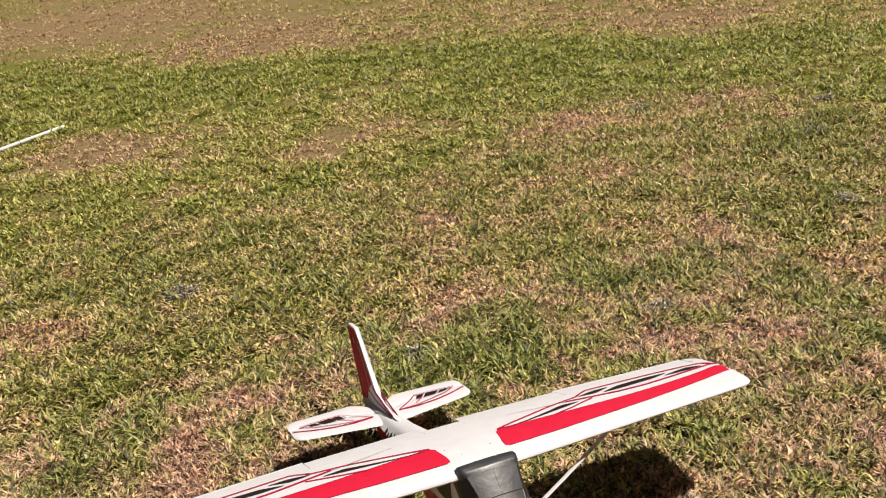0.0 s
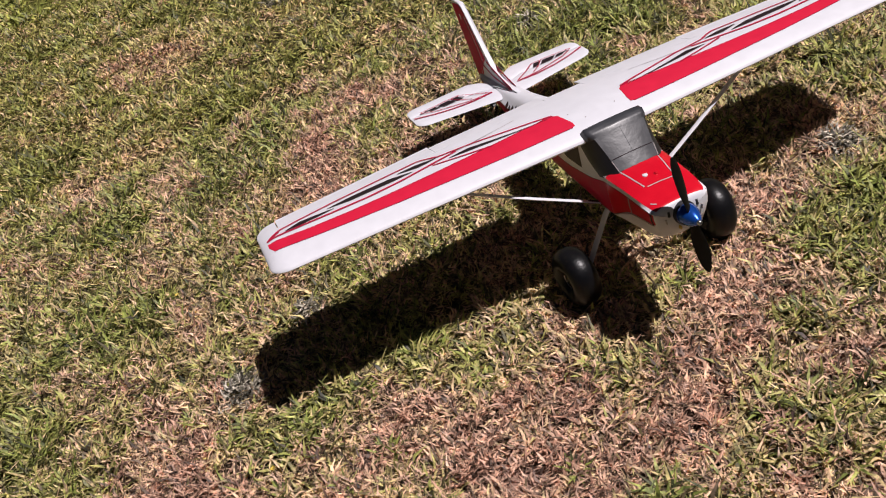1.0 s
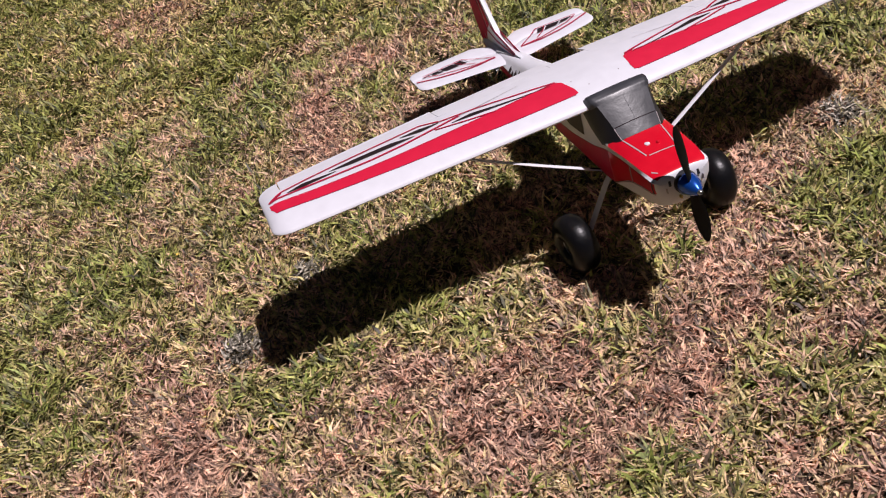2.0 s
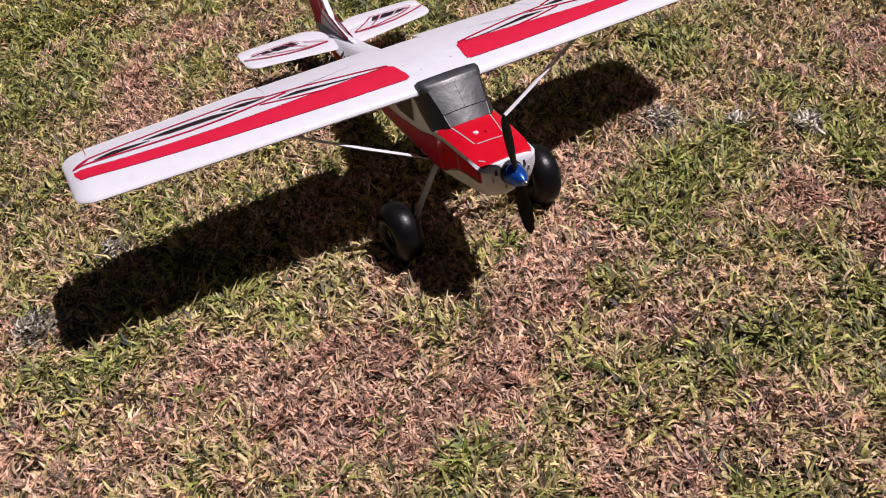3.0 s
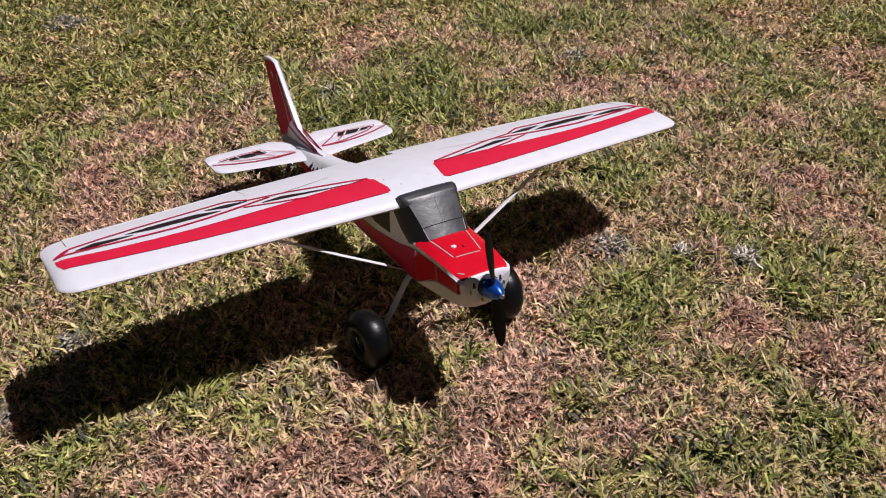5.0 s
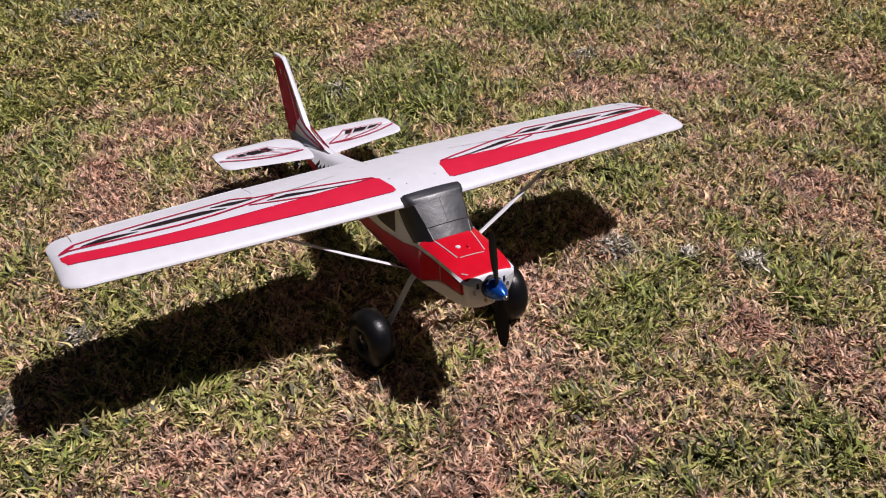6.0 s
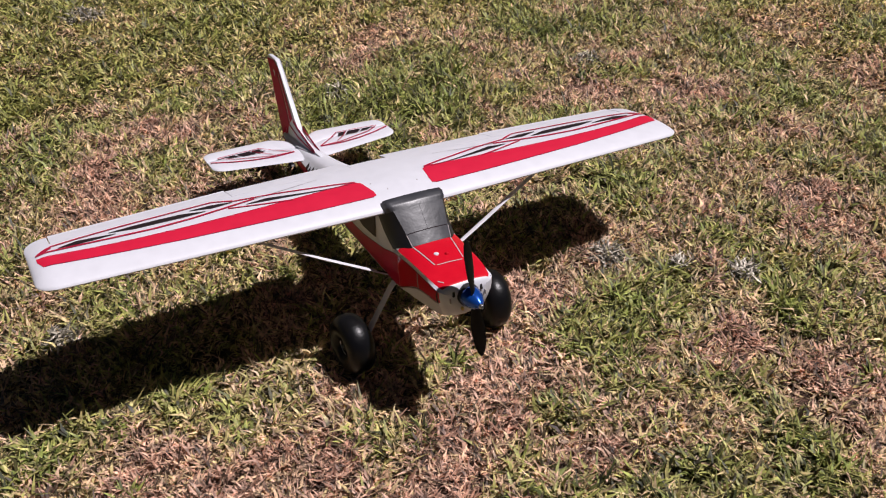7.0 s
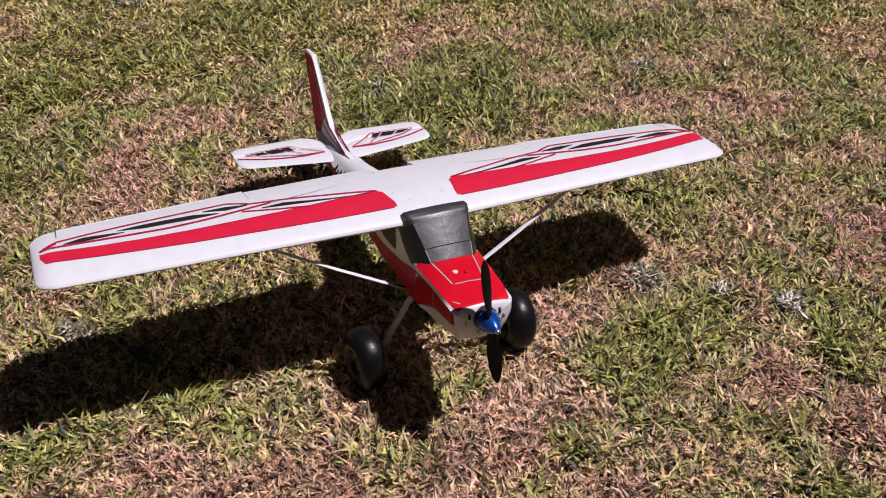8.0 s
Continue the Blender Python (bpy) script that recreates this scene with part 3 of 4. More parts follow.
body(-0.145, -0.885, 70, 0, "fuselage", [FOAM, SIDE_RED_SHADED], "white foam fuselage with a red side band")
cowl = body(0.0026, -0.1445, 66, 1, "cowl", [FOAM, COWL_RED], "glossy red engine cowl with a white nose")

YELLOW = material("yellow_plastic", (0.62, 0.45, 0.12), 0.5)
part("nose_tab", tube([(-0.002, -0.012, -0.0235), (0.0065, -0.011, -0.0245)], 0.0036, 8, 0.6), YELLOW, cowl, "small yellow plastic tab under the spinner")
# nose openings and small fittings of the cowl
for sy in (-1, 1):
    part("nose_slot", tube([(0.0010, sy * 0.0265, 0.0115), (0.0020, sy * 0.0270, 0.0025)], [0.0024, 0.0030], 8), VENT, cowl, "dark cooling slot")
    part("nose_vent", tube([(-0.0008, sy * 0.0385, 0.0115), (0.0000, sy * 0.0385, 0.0085)], 0.0014, 8), VENT, cowl)
    # Grey on the white nose: its bluish shade is put into the colour.
    part("nose_recess", tube([(0.0014, sy * 0.0340, 0.0000), (0.0014, sy * 0.0335, -0.0080)], 0.0052, 8, 0.2), GREY_LINE, cowl, "shallow nose recess, grey standing in for its sky-lit shade")


def crown(x, y):
    """The height of the body's top at x, y."""
    half = section(x)
    ys, zs = [-p[0] for p in half[:4]], [p[1] for p in half[:4]]
    return float(np.interp(abs(y), ys, zs))


def seam(points, width=0.0022, lift=0.0006):
    """A narrow strip laid along the top of the cowl."""
    pts = []
    for (x0, y0), (x1, y1) in zip(points, points[1:]):
        for i in range(8):
            pts.append((x0 + (x1 - x0) * i / 8, y0 + (y1 - y0) * i / 8))
    pts.append(points[-1])
    bm = bmesh.new()
    rows = []
    for i, (x, y) in enumerate(pts):
        a, b = Vector(pts[max(i - 1, 0)]), Vector(pts[min(i + 1, len(pts) - 1)])
        d = (b - a).normalized()
        s = Vector((-d.y, d.x)) * width / 2
        rows.append([bm.verts.new((x + k * s.x, y + k * s.y, crown(x + k * s.x, y + k * s.y) + lift)) for k in (-1, 1)])
    for a, b in zip(rows, rows[1:]):
        bm.faces.new((a[0], a[1], b[1], b[0]))
    return bm


for sy in (-1, 1):
    part("hatch_seam", seam([(-0.1315, sy * 0.0385), (-0.062, sy * 0.028)]), GREY_LINE, cowl, "pale hatch seam worn through the red paint")
part("hatch_seam", seam([(-0.060, -0.024), (-0.0575, 0.024)]), GREY_LINE, cowl)
part("hatch_seam", seam([(-0.022, -0.044), (-0.014, -0.036)]), GREY_LINE, cowl)
latch = part("hatch_latch", lathe([(0, 0.0052), (0.0022, 0.0048), (0.0032, 0.003), (0.0030, 0.0)], (0, 0, 0), sides=14), FOAM, cowl, "small white hatch latch with chipped paint")
latch.matrix_local = pose(-0.0885, -0.011, crown(-0.0885, -0.011) - 0.0015, 0, -90, 0)
stud = part("hatch_stud", lathe([(0, 0.004), (0.003, 0.0036), (0.0045, 0.002), (0.0045, 0.0)], (0, 0, 0), sides=14), COWL_RED, cowl, "small red stud")
stud.matrix_local = pose(-0.081, 0.006, crown(-0.081, 0.006) - 0.001, 0, -90, 0)


def side_skin(x, z, sy, lift):
    """A place on the side of the body, a little outside it."""
    half = section(x)
    zs, ys = [p[1] for p in half[3:]][::-1], [-p[0] for p in half[3:]][::-1]
    return Vector((x, sy * (float(np.interp(z, zs, ys)) + lift), z))


def side_patch(outline_low, outline_high, sy, lift=0.0008, steps=24, across=4):
    """A film on the body's side between two edges, each a run of (x, z)."""
    x0, x1 = max(outline_low[0][0], outline_low[-1][0]), min(outline_low[0][0], outline_low[-1][0])
    lo, hi = list(zip(*outline_low)), list(zip(*outline_high))
    bm = bmesh.new()
    rows = []
    for i in range(steps + 1):
        x = x0 + (x1 - x0) * i / steps
        a = float(np.interp(-x, [-v for v in lo[0]], lo[1]))
        b = float(np.interp(-x, [-v for v in hi[0]], hi[1]))
        rows.append([bm.verts.new(side_skin(x, a + (b - a) * j / across, sy, lift)) for j in range(across + 1)])
    for r, s in zip(rows, rows[1:]):
        for j in range(across):
            bm.faces.new((r[j], r[j + 1], s[j + 1], s[j]))
    return bm


fus = plane.children[0]
for sy in (-1, 1):
    part("side_window", side_patch([(-0.236, 0.0175), (-0.27, 0.0155), (-0.30, 0.0145), (-0.35, 0.026), (-0.39, 0.055)], [(-0.236, 0.076), (-0.27, 0.075), (-0.30, 0.074), (-0.35, 0.070), (-0.39, 0.060)], sy), DARK, fus, "black painted side window")
    lows = [(-0.006, -0.0062), (-0.050, -0.0085), (-0.080, -0.0125), (-0.110, -0.0250), (-0.145, -0.0420), (-0.165, -0.0430), (-0.20, -0.0405), (-0.30, -0.0350), (-0.53, -0.0310)]
    tops = [(-0.006, 0.0158), (-0.050, 0.0190), (-0.080, 0.0210), (-0.110, 0.0225), (-0.145, 0.0230), (-0.165, 0.0195), (-0.20, 0.0105), (-0.30, -0.0025), (-0.53, -0.0065)]
    for name, mat, run, off, wide in (("side_line", GREY_LINE, lows, -0.0034, 0.0022), ("side_edge", DARK, lows, -0.0010, 0.0013), ("side_edge", DARK, tops, 0.0000, 0.0012)):
        part(name, side_patch([(x, z + off) for x, z in run], [(x, z + off + wide) for x, z in run], sy, 0.0009, 70, 1), mat, fus, "thin outline of the red side band")
    part("side_line", side_patch([(-0.0715, -0.0110), (-0.0750, -0.0115)], [(-0.0715, 0.0205), (-0.0750, 0.0205)], sy, 0.001, 2), GREY_LINE, fus, "grey bar across the red band")
    part("side_edge", side_patch([(-0.0060, -0.0062), (-0.0085, -0.0062)], [(-0.0060, 0.0155), (-0.0085, 0.0155)], sy, 0.001, 2), DARK, fus, "black end of the side band")
    for k, (xa, za, w) in enumerate(((-0.600, 0.004, 0.010), (-0.616, 0.0, 0.012), (-0.634, -0.004, 0.009), (-0.650, -0.002, 0.012))):
        part("side_mark", side_patch([(xa, za - 0.008), (xa - w, za - 0.004)], [(xa, za + 0.004), (xa - w, za + 0.008)], sy, 0.001, 3), DARK, fus, "small dark emblem on the tail side")

# windscreen: a black moulded hood from the cowl up and over the wing's front edge
HOOD = [  # rows from the cowl to the wing: side, panel edge, middle
    [(-0.136, 0.0580, 0.019), (-0.1260, 0.0385, 0.0420), (-0.1225, 0.0, 0.0445)],
    [(-0.1800, 0.0622, 0.055), (-0.1510, 0.0435, 0.0690), (-0.1480, 0.0, 0.0725)],
    [(-0.2000, 0.0635, 0.080), (-0.1735, 0.0490, 0.0925), (-0.1700, 0.0, 0.0965)],
    [(-0.2015, 0.0645, 0.084), (-0.1765, 0.0505, 0.0955), (-0.1730, 0.0, 0.1000)],
    [(-0.2030, 0.0650, 0.089), (-0.1815, 0.0545, 0.1010), (-0.1780, 0.0, 0.1050)],
    [(-0.2090, 0.0645, 0.094), (-0.1905, 0.0570, 0.1055), (-0.1880, 0.0, 0.1085)],
    [(-0.2160, 0.0635, 0.096), (-0.2010, 0.0560, 0.1065), (-0.1990, 0.0, 0.1090)],
]


def hood(a, r):
    """A place on the hood: a across from -1 to 1, r along its rows."""
    i = min(int(r), len(HOOD) - 2)
    f = r - i
    side, edge_, mid = ([p + (q - p) * f for p, q in zip(HOOD[i][k], HOOD[i + 1][k])] for k in range(3))
    b, s = abs(a), 1 if a > 0 else -1
    if b < 0.66:
        k = b / 0.66
        p = [m + (e - m) * (k * k if n != 1 else k) for n, (m, e) in enumerate(zip(mid, edge_))]
    else:
        k = (b - 0.66) / 0.34
        p = [e + (d - e) * k for e, d in zip(edge_, side)]
        p[0] += 0.004 * math.sin(math.pi * k)
    return Vector((p[0], s * p[1], p[2]))


def hood_piece(name, a0, a1, na, r0, r1, nr, mat, parent, label):
    bm = loft([[hood(a0 + (a1 - a0) * j / na, r0 + (r1 - r0) * i / nr) for j in range(na + 1)] for i in range(nr + 1)], close_ring=False)
    geom = bmesh.ops.extrude_face_region(bm, geom=bm.faces[:])
    for v in [g for g in geom["geom"] if isinstance(g, bmesh.types.BMVert)]:
        v.co += Vector((-0.010, 0, -0.007))
    return part(name, bm, mat, parent, label, 60)


screen = hood_piece("windscreen", -0.66, 0.66, 16, 0, 2.7, 9, CANOPY, plane, "dark grey moulded windscreen hood with a soft sheen")
# The sides get a blacker material that stands in for their shade.
hood_piece("side_panel", -1, -0.66, 5, 0, 2.7, 9, HOOD_SHADE, screen, "side of the hood, coloured near black for its shade")
hood_piece("side_panel", 0.66, 1, 5, 0, 2.7, 9, HOOD_SHADE, screen, "side of the hood, coloured near black for its shade")
hood_piece("top_lip", -1, 1, 24, 2.7, 6, 10, CANOPY, screen, "dark grey lip over the wing's front edge")

# moulded frame lines on the hood
for pts, mat in (([(-0.66, 0.02), (-0.66, 0.62)], GREY_LINE), ([(0.66, 0.02), (0.66, 0.62)], GREY_LINE), ([(-0.62, 0.66), (0.62, 0.66)], DARK), ([(0.0, 0.7), (0.0, 2.6)], CANOPY)):
    (a0, s0), (a1, s1) = pts
    part("hood_seam", tube([hood(a0 + (a1 - a0) * i / 8, s0 + (s1 - s0) * i / 8) for i in range(9)], 0.0003 if mat is CANOPY else 0.0008, 6), mat, screen)

# ---- wing
HINGE = 0.77


def foil(x, t=0.118, m=0.038, p=0.4):
    yt = 5 * t * (0.2969 * math.sqrt(x) - 0.126 * x - 0.3516 * x * x + 0.2843 * x ** 3 - 0.1036 * x ** 4)
    yc = m / p ** 2 * (2 * p * x - x * x) if x < p else m / (1 - p) ** 2 * ((1 - 2 * p) + 2 * p * x - x * x)
    return yc + yt, yc - yt


def plan_form(y):
    """Front and rear edge, middle height and thickness of the wing at y."""
    a = abs(y)
    s = min(1, max(0, (a - 0.612) / 0.036))
    k = 1 - math.sqrt(max(0, 1 - s * s))
    return -0.187 - 0.058 * a - 0.028 * k, -0.437 + 0.045 * max(0, a - 0.28) + 0.040 * k, 0.0885 - 0.013 * a, max(0.3, 1 - 0.75 * k) * (1 - 0.25 * a)


def wing_top(x, y):
    le, te, z, th = plan_form(y)
    return z + foil(min(1, max(0, (le - x) / (le - te))))[0] * (le - te) * th


def wing_ring(y, c0, c1, n=18):
    """The section at y between two shares of the chord."""
    le, te, z, th = plan_form(y)
    c = le - te
    f = [c0 + (c1 - c0) * 0.5 * (1 - math.cos(math.pi * i / n)) for i in range(n + 1)]
    up = [(le - x * c, y, z + foil(x)[0] * c * th) for x in f]
    low = [(le - x * c, y, z + foil(x)[1] * c * th) for x in f]
    return up + low[::-1]


def span_points(a, b, n):
    return [a + (b - a) * i / n for i in range(n + 1)]


ROUND = [0.612, 0.618, 0.624, 0.630, 0.636, 0.641, 0.645, 0.6475, 0.648]
for sy in (-1, 1):
    side = "left" if sy > 0 else "right"
    wing = part("wing", loft([wing_ring(sy * y, 0.0, HINGE) for y in span_points(0.0, 0.604, 14)] + [wing_ring(sy * y, 0.0, HINGE) for y in ROUND]), FOAM, plane, "white foam wing half with red and black stripes")
    part("wing_tip", loft([wing_ring(sy * y, HINGE, 1.0, 8) for y in [0.606] + ROUND]), FOAM, wing)
    part("flap", loft([wing_ring(sy * y, HINGE + 0.001, 0.998, 8) for y in span_points(0.0428, 0.2795, 6)]), FOAM, wing, "white foam flap")
    part("aileron", loft([wing_ring(sy * y, HINGE + 0.001, 1.02, 8) for y in span_points(0.2805, 0.604, 8)]), FOAM, wing, "white foam aileron")
    part("wing_root", loft([wing_ring(sy * y, HINGE, 0.86, 8) for y in span_points(0.0, 0.0422, 2)]), FOAM, wing)

    def film(name, mat, rows, label="", lift=0.0007, across=5, steps=40):
        """A stripe on the wing: rows of span, rear edge, front edge."""
        ys, rear, front = zip(*rows)
        order = 1 if ys[0] < ys[-1] else -1
        bm = bmesh.new()
        grid = []
        for i in range(steps + 1):
            y = ys[0] + (ys[-1] - ys[0]) * i / steps
            a, b = (float(np.interp(y, ys[::order], v[::order])) for v in (rear, front))
            grid.append([bm.verts.new((a + (b - a) * j / across, sy * y, wing_top(a + (b - a) * j / across, y) + lift)) for j in range(across + 1)])
        for r, s in zip(grid, grid[1:]):
            for j in range(across):
                bm.faces.new((r[j], r[j + 1], s[j + 1], s[j]))
        return part(name, bm, mat, wing, label)

    film("red_stripe", RED, [(0.057, -0.242, -0.228), (0.059, -0.268, -0.226), (0.063, -0.281, -0.226), (0.070, -0.288, -0.227), (0.085, -0.2915, -0.227), (0.16, -0.289, -0.231), (0.25, -0.287, -0.238), (0.32, -0.287, -0.244), (0.40, -0.289, -0.251), (0.477, -0.294, -0.260), (0.55, -0.303, -0.270), (0.627, -0.318, -0.283), (0.634, -0.322, -0.306)], "broad red stripe along the wing", steps=80)
    for run in ([(0.070, -0.2885), (0.085, -0.292), (0.16, -0.2895), (0.25, -0.2875), (0.32, -0.2875), (0.40, -0.2895), (0.477, -0.2945), (0.55, -0.3035), (0.627, -0.3185)],
                [(0.063, -0.2255), (0.085, -0.2265), (0.16, -0.2305), (0.25, -0.2375), (0.32, -0.2435), (0.40, -0.2505), (0.477, -0.2595), (0.55, -0.2695), (0.624, -0.2825)]):
        film("stripe_edge", RED_LINE, [(y, u - 0.0009, u + 0.0009) for y, u in run], "fine crimson edge of the stripe", 0.0010, 1, 60)
    for rows in ([(0.596, -0.341, -0.339), (0.564, -0.352, -0.335), (0.53, -0.346, -0.335), (0.500, -0.339, -0.337)],
                 [(0.510, -0.352, -0.350), (0.466, -0.356, -0.338), (0.427, -0.355, -0.336), (0.385, -0.352, -0.333), (0.343, -0.336, -0.334)],
                 [(0.366, -0.360, -0.357), (0.329, -0.360, -0.342), (0.312, -0.355, -0.343), (0.290, -0.348, -0.346)],
                 [(0.272, -0.320, -0.318), (0.233, -0.324, -0.310), (0.19, -0.310, -0.302), (0.142, -0.2972, -0.2935), (0.084, -0.2868, -0.2860)]):
        film("black_flash", DARK, rows, "tapering black flash", 0.0010, 5, 40)
    for pts, w in (([(0.634, -0.333), (0.606, -0.356), (0.556, -0.364), (0.491, -0.370), (0.424, -0.373), (0.322, -0.376), (0.288, -0.354)], 0.0055),
                   ([(0.632, -0.333), (0.615, -0.334), (0.562, -0.329), (0.501, -0.322), (0.435, -0.316), (0.372, -0.318), (0.308, -0.327), (0.252, -0.336)], 0.0062),
                   ([(0.606, -0.350), (0.632, -0.333)], 0.007),
                   ([(0.306, -0.320), (0.245, -0.299), (0.196, -0.286)], 0.0045),
                   ([(0.300, -0.360), (0.286, -0.350), (0.216, -0.336), (0.15, -0.316), (0.109, -0.304), (0.072, -0.2915)], 0.005)):
        film("red_pinstripe", RED_LINE, [(y, u - w / 2, u + w / 2) for y, u in pts], "thin red pinstripe", 0.0013, 1, 48)
    film("grey_pinstripe", GREY_LINE, [(0.252, -0.3375, -0.3345), (0.195, -0.3445, -0.3425), (0.123, -0.3555, -0.3545)], "fine grey end of the pinstripe", 0.0009, 1, 16)

    # strut from the body to the wing's underside
    strut = part("wing_strut", tube([(-0.200, sy * 0.052, -0.046), (-0.216, sy * 0.17, 0.0115), (-0.232, sy * 0.292, 0.075)], 0.0052, 10, 0.45), FOAM, plane, "slim white wing strut")
    part("strut_fitting", tube([(-0.199, sy * 0.050, -0.047), (-0.203, sy * 0.078, -0.0335)], 0.0034, 8), PLASTIC, strut)
    # undercarriage
    hub_at = Vector((-0.198, 0.163, -0.1632)) if sy > 0 else Vector((-0.2046, -0.136, -0.1745))
    foot = hub_at + Vector((0.002, -sy * 0.030, 0.012))
    leg = part("undercarriage_leg", tube([(-0.189, sy * 0.034, -0.052), (-0.190, sy * 0.050, -0.059), (-0.192, sy * 0.056, -0.068), foot, foot + Vector((0, sy * 0.002, -0.010))], 0.0085, 10, 0.32), FOAM, plane, "flat pale grey undercarriage leg")
    part("axle", tube([hub_at - Vector((0, sy * 0.032, 0)), hub_at + Vector((0, sy * 0.022, 0))], 0.0025, 8), STEEL, leg, "thin steel axle")
    splay = Matrix.Translation(hub_at) @ Matrix.Rotation(radians(-2 * sy), 4, "X") @ Matrix.Rotation(radians(-4 * sy), 4, "Z")

    def on_axle(bm):
        bmesh.ops.transform(bm, matrix=splay, verts=bm.verts)
        return bm
    wheel = part("wheel", on_axle(lathe([(-0.014, 0.004), (-0.013, 0.017), (-0.010, 0.021), (0.010, 0.021), (0.013, 0.017), (0.014, 0.004)], (0, 0, 0), "y", 24)), PLASTIC, plane, "big balloon wheel of black rubber")
    prof = []
    for k in range(25):
        a = 2 * math.pi * k / 24
        prof.append((0.0275 * math.copysign(abs(math.cos(a)) ** 0.9, math.cos(a)), 0.0365 + 0.0230 * math.sin(a)))
    part("tyre", on_axle(lathe(prof, (0, 0, 0), "y", 48)), RUBBER, wheel, "fat shiny black rubber tyre")
    part("hub", on_axle(lathe([(-0.018, 0.0035), (-0.018, 0.009), (0.018, 0.009), (0.018, 0.0035)], (0, 0, 0), "y", 16)), PLASTIC, wheel, "black plastic hub")
    # Steel only along this arc: the rim's glint built as a part.
    part("rim_edge", on_axle(tube([(0.0180 * math.cos(radians(k)), sy * 0.0165, 0.0180 * math.sin(radians(k))) for k in range(170, 275, 8)], 0.0009, 6)), STEEL, wheel, "short bright arc standing in for the rim's glint")
    part("tyre_valve", on_axle(tube([(0, sy * 0.012, 0.024), (0, sy * 0.021, 0.021)], 0.0012, 6)), STEEL, wheel)

# screws through the wing's middle
for x, y in ((-0.238, -0.030), (-0.270, -0.050), (-0.246, 0.034)):
    part("wing_screw", tube([(x, y, wing_top(x, abs(y)) - 0.002), (x, y, wing_top(x, abs(y)) + 0.0008)], 0.0012, 10), GREY_LINE, plane, "small dark screw head")

# ---- tail
def stab_ring(y, x0, x1, thick, z=0.0):
    pts = []
    for k in range(12):
        a = 2 * math.pi * k / 12
        pts.append(((x0 + x1) / 2 + (x0 - x1) / 2 * math.cos(a), y, z + thick / 2 * math.copysign(abs(math.sin(a)) ** 0.7, math.sin(a))))
    return pts


for sy in (-1, 1):
    def edge(y):
        """Front and rear edge of the tailplane at y."""
        k = 1 - math.sqrt(max(0, 1 - max(0, (y - 0.198) / 0.028) ** 2))
        root = max(0, 1 - (y - 0.02) / 0.045)
        return -0.692 - 0.20 * max(0, y - 0.03) - 0.025 * k, -0.852 + 0.02 * k + 0.035 * root ** 1.5 + 0.05 * max(0, y - 0.06)
    ys = [0.020, 0.028, 0.036, 0.048, 0.06, 0.08, 0.11, 0.14, 0.17, 0.198, 0.206, 0.213, 0.219, 0.223, 0.2255]
    stab = part("tailplane", loft([stab_ring(sy * y, edge(y)[0], edge(y)[0] + 0.6 * (edge(y)[1] - edge(y)[0]), 0.008 if y < 0.22 else 0.005) for y in ys]), FOAM, plane, "white foam tailplane half with red and black trim")
    part("elevator", loft([stab_ring(sy * y, edge(y)[0] + 0.595 * (edge(y)[1] - edge(y)[0]), edge(y)[1], 0.0078 if y < 0.22 else 0.005) for y in ys]), FOAM, stab, "white foam elevator")

    def tail_film(name, mat, rows, label="", lift=0.0057):
        bm = bmesh.new()
        grid = [[bm.verts.new((u, sy * y, lift)) for u in (a, b)] for y, a, b in rows]
        for r, s in zip(grid, grid[1:]):
            bm.faces.new((r[0], r[1], s[1], s[0]))
        return part(name, bm, mat, stab, label)
    for pts, w in (([(0.221, -0.778), (0.175, -0.757), (0.132, -0.744), (0.083, -0.737), (0.033, -0.741)], 0.0045),
                   ([(0.199, -0.793), (0.168, -0.771), (0.122, -0.756), (0.087, -0.745), (0.033, -0.741)], 0.003),
                   ([(0.200, -0.796), (0.141, -0.801), (0.097, -0.803)], 0.003),
                   ([(0.097, -0.803), (0.072, -0.776), (0.033, -0.742)], 0.0035),
                   ([(0.120, -0.800), (0.106, -0.777), (0.080, -0.752)], 0.003)):
        tail_film("red_pinstripe", RED_LINE, [(y, u - w / 2, u + w / 2) for y, u in pts], "thin red pinstripe")
    for quad in ([(0.102, -0.799), (0.122, -0.798), (0.107, -0.778), (0.092, -0.777)], [(0.126, -0.798), (0.159, -0.795), (0.143, -0.778), (0.111, -0.778)], [(0.164, -0.795), (0.190, -0.794), (0.174, -0.784), (0.150, -0.780)]):
        bm = bmesh.new()
        bm.faces.new([bm.verts.new((u, sy * y, 0.0054)) for y, u in quad])
        part("black_flash", bm, DARK, stab, "black block of trim")


def fin_solid(outline, thick):
    """A thin upright foam board with softened edges, from an outline in x, z."""
    bm = bmesh.new()
    cx, cz = (sum(p[i] for p in outline) / len(outline) for i in (0, 1))
    rings = []
    for y, s in ((-thick / 2, 0.96), (-thick * 0.32, 1.0), (thick * 0.32, 1.0), (thick / 2, 0.96)):
        rings.append([(cx + (x - cx) * s, y, cz + (z - cz) * (0.985 if s < 1 else 1)) for x, z in outline])
    bm.free()
    return loft(rings)


fin = part("fin", fin_solid([(-0.640, 0.010), (-0.655, 0.019), (-0.700, 0.021), (-0.745, 0.027), (-0.775, 0.036), (-0.800, 0.064), (-0.868, 0.150), (-0.892, 0.178), (-0.902, 0.1815), (-0.914, 0.1815), (-0.865, 0.020), (-0.850, -0.005), (-0.760, -0.005)], 0.011), FOAM, plane, "white swept fin with a red rear half")
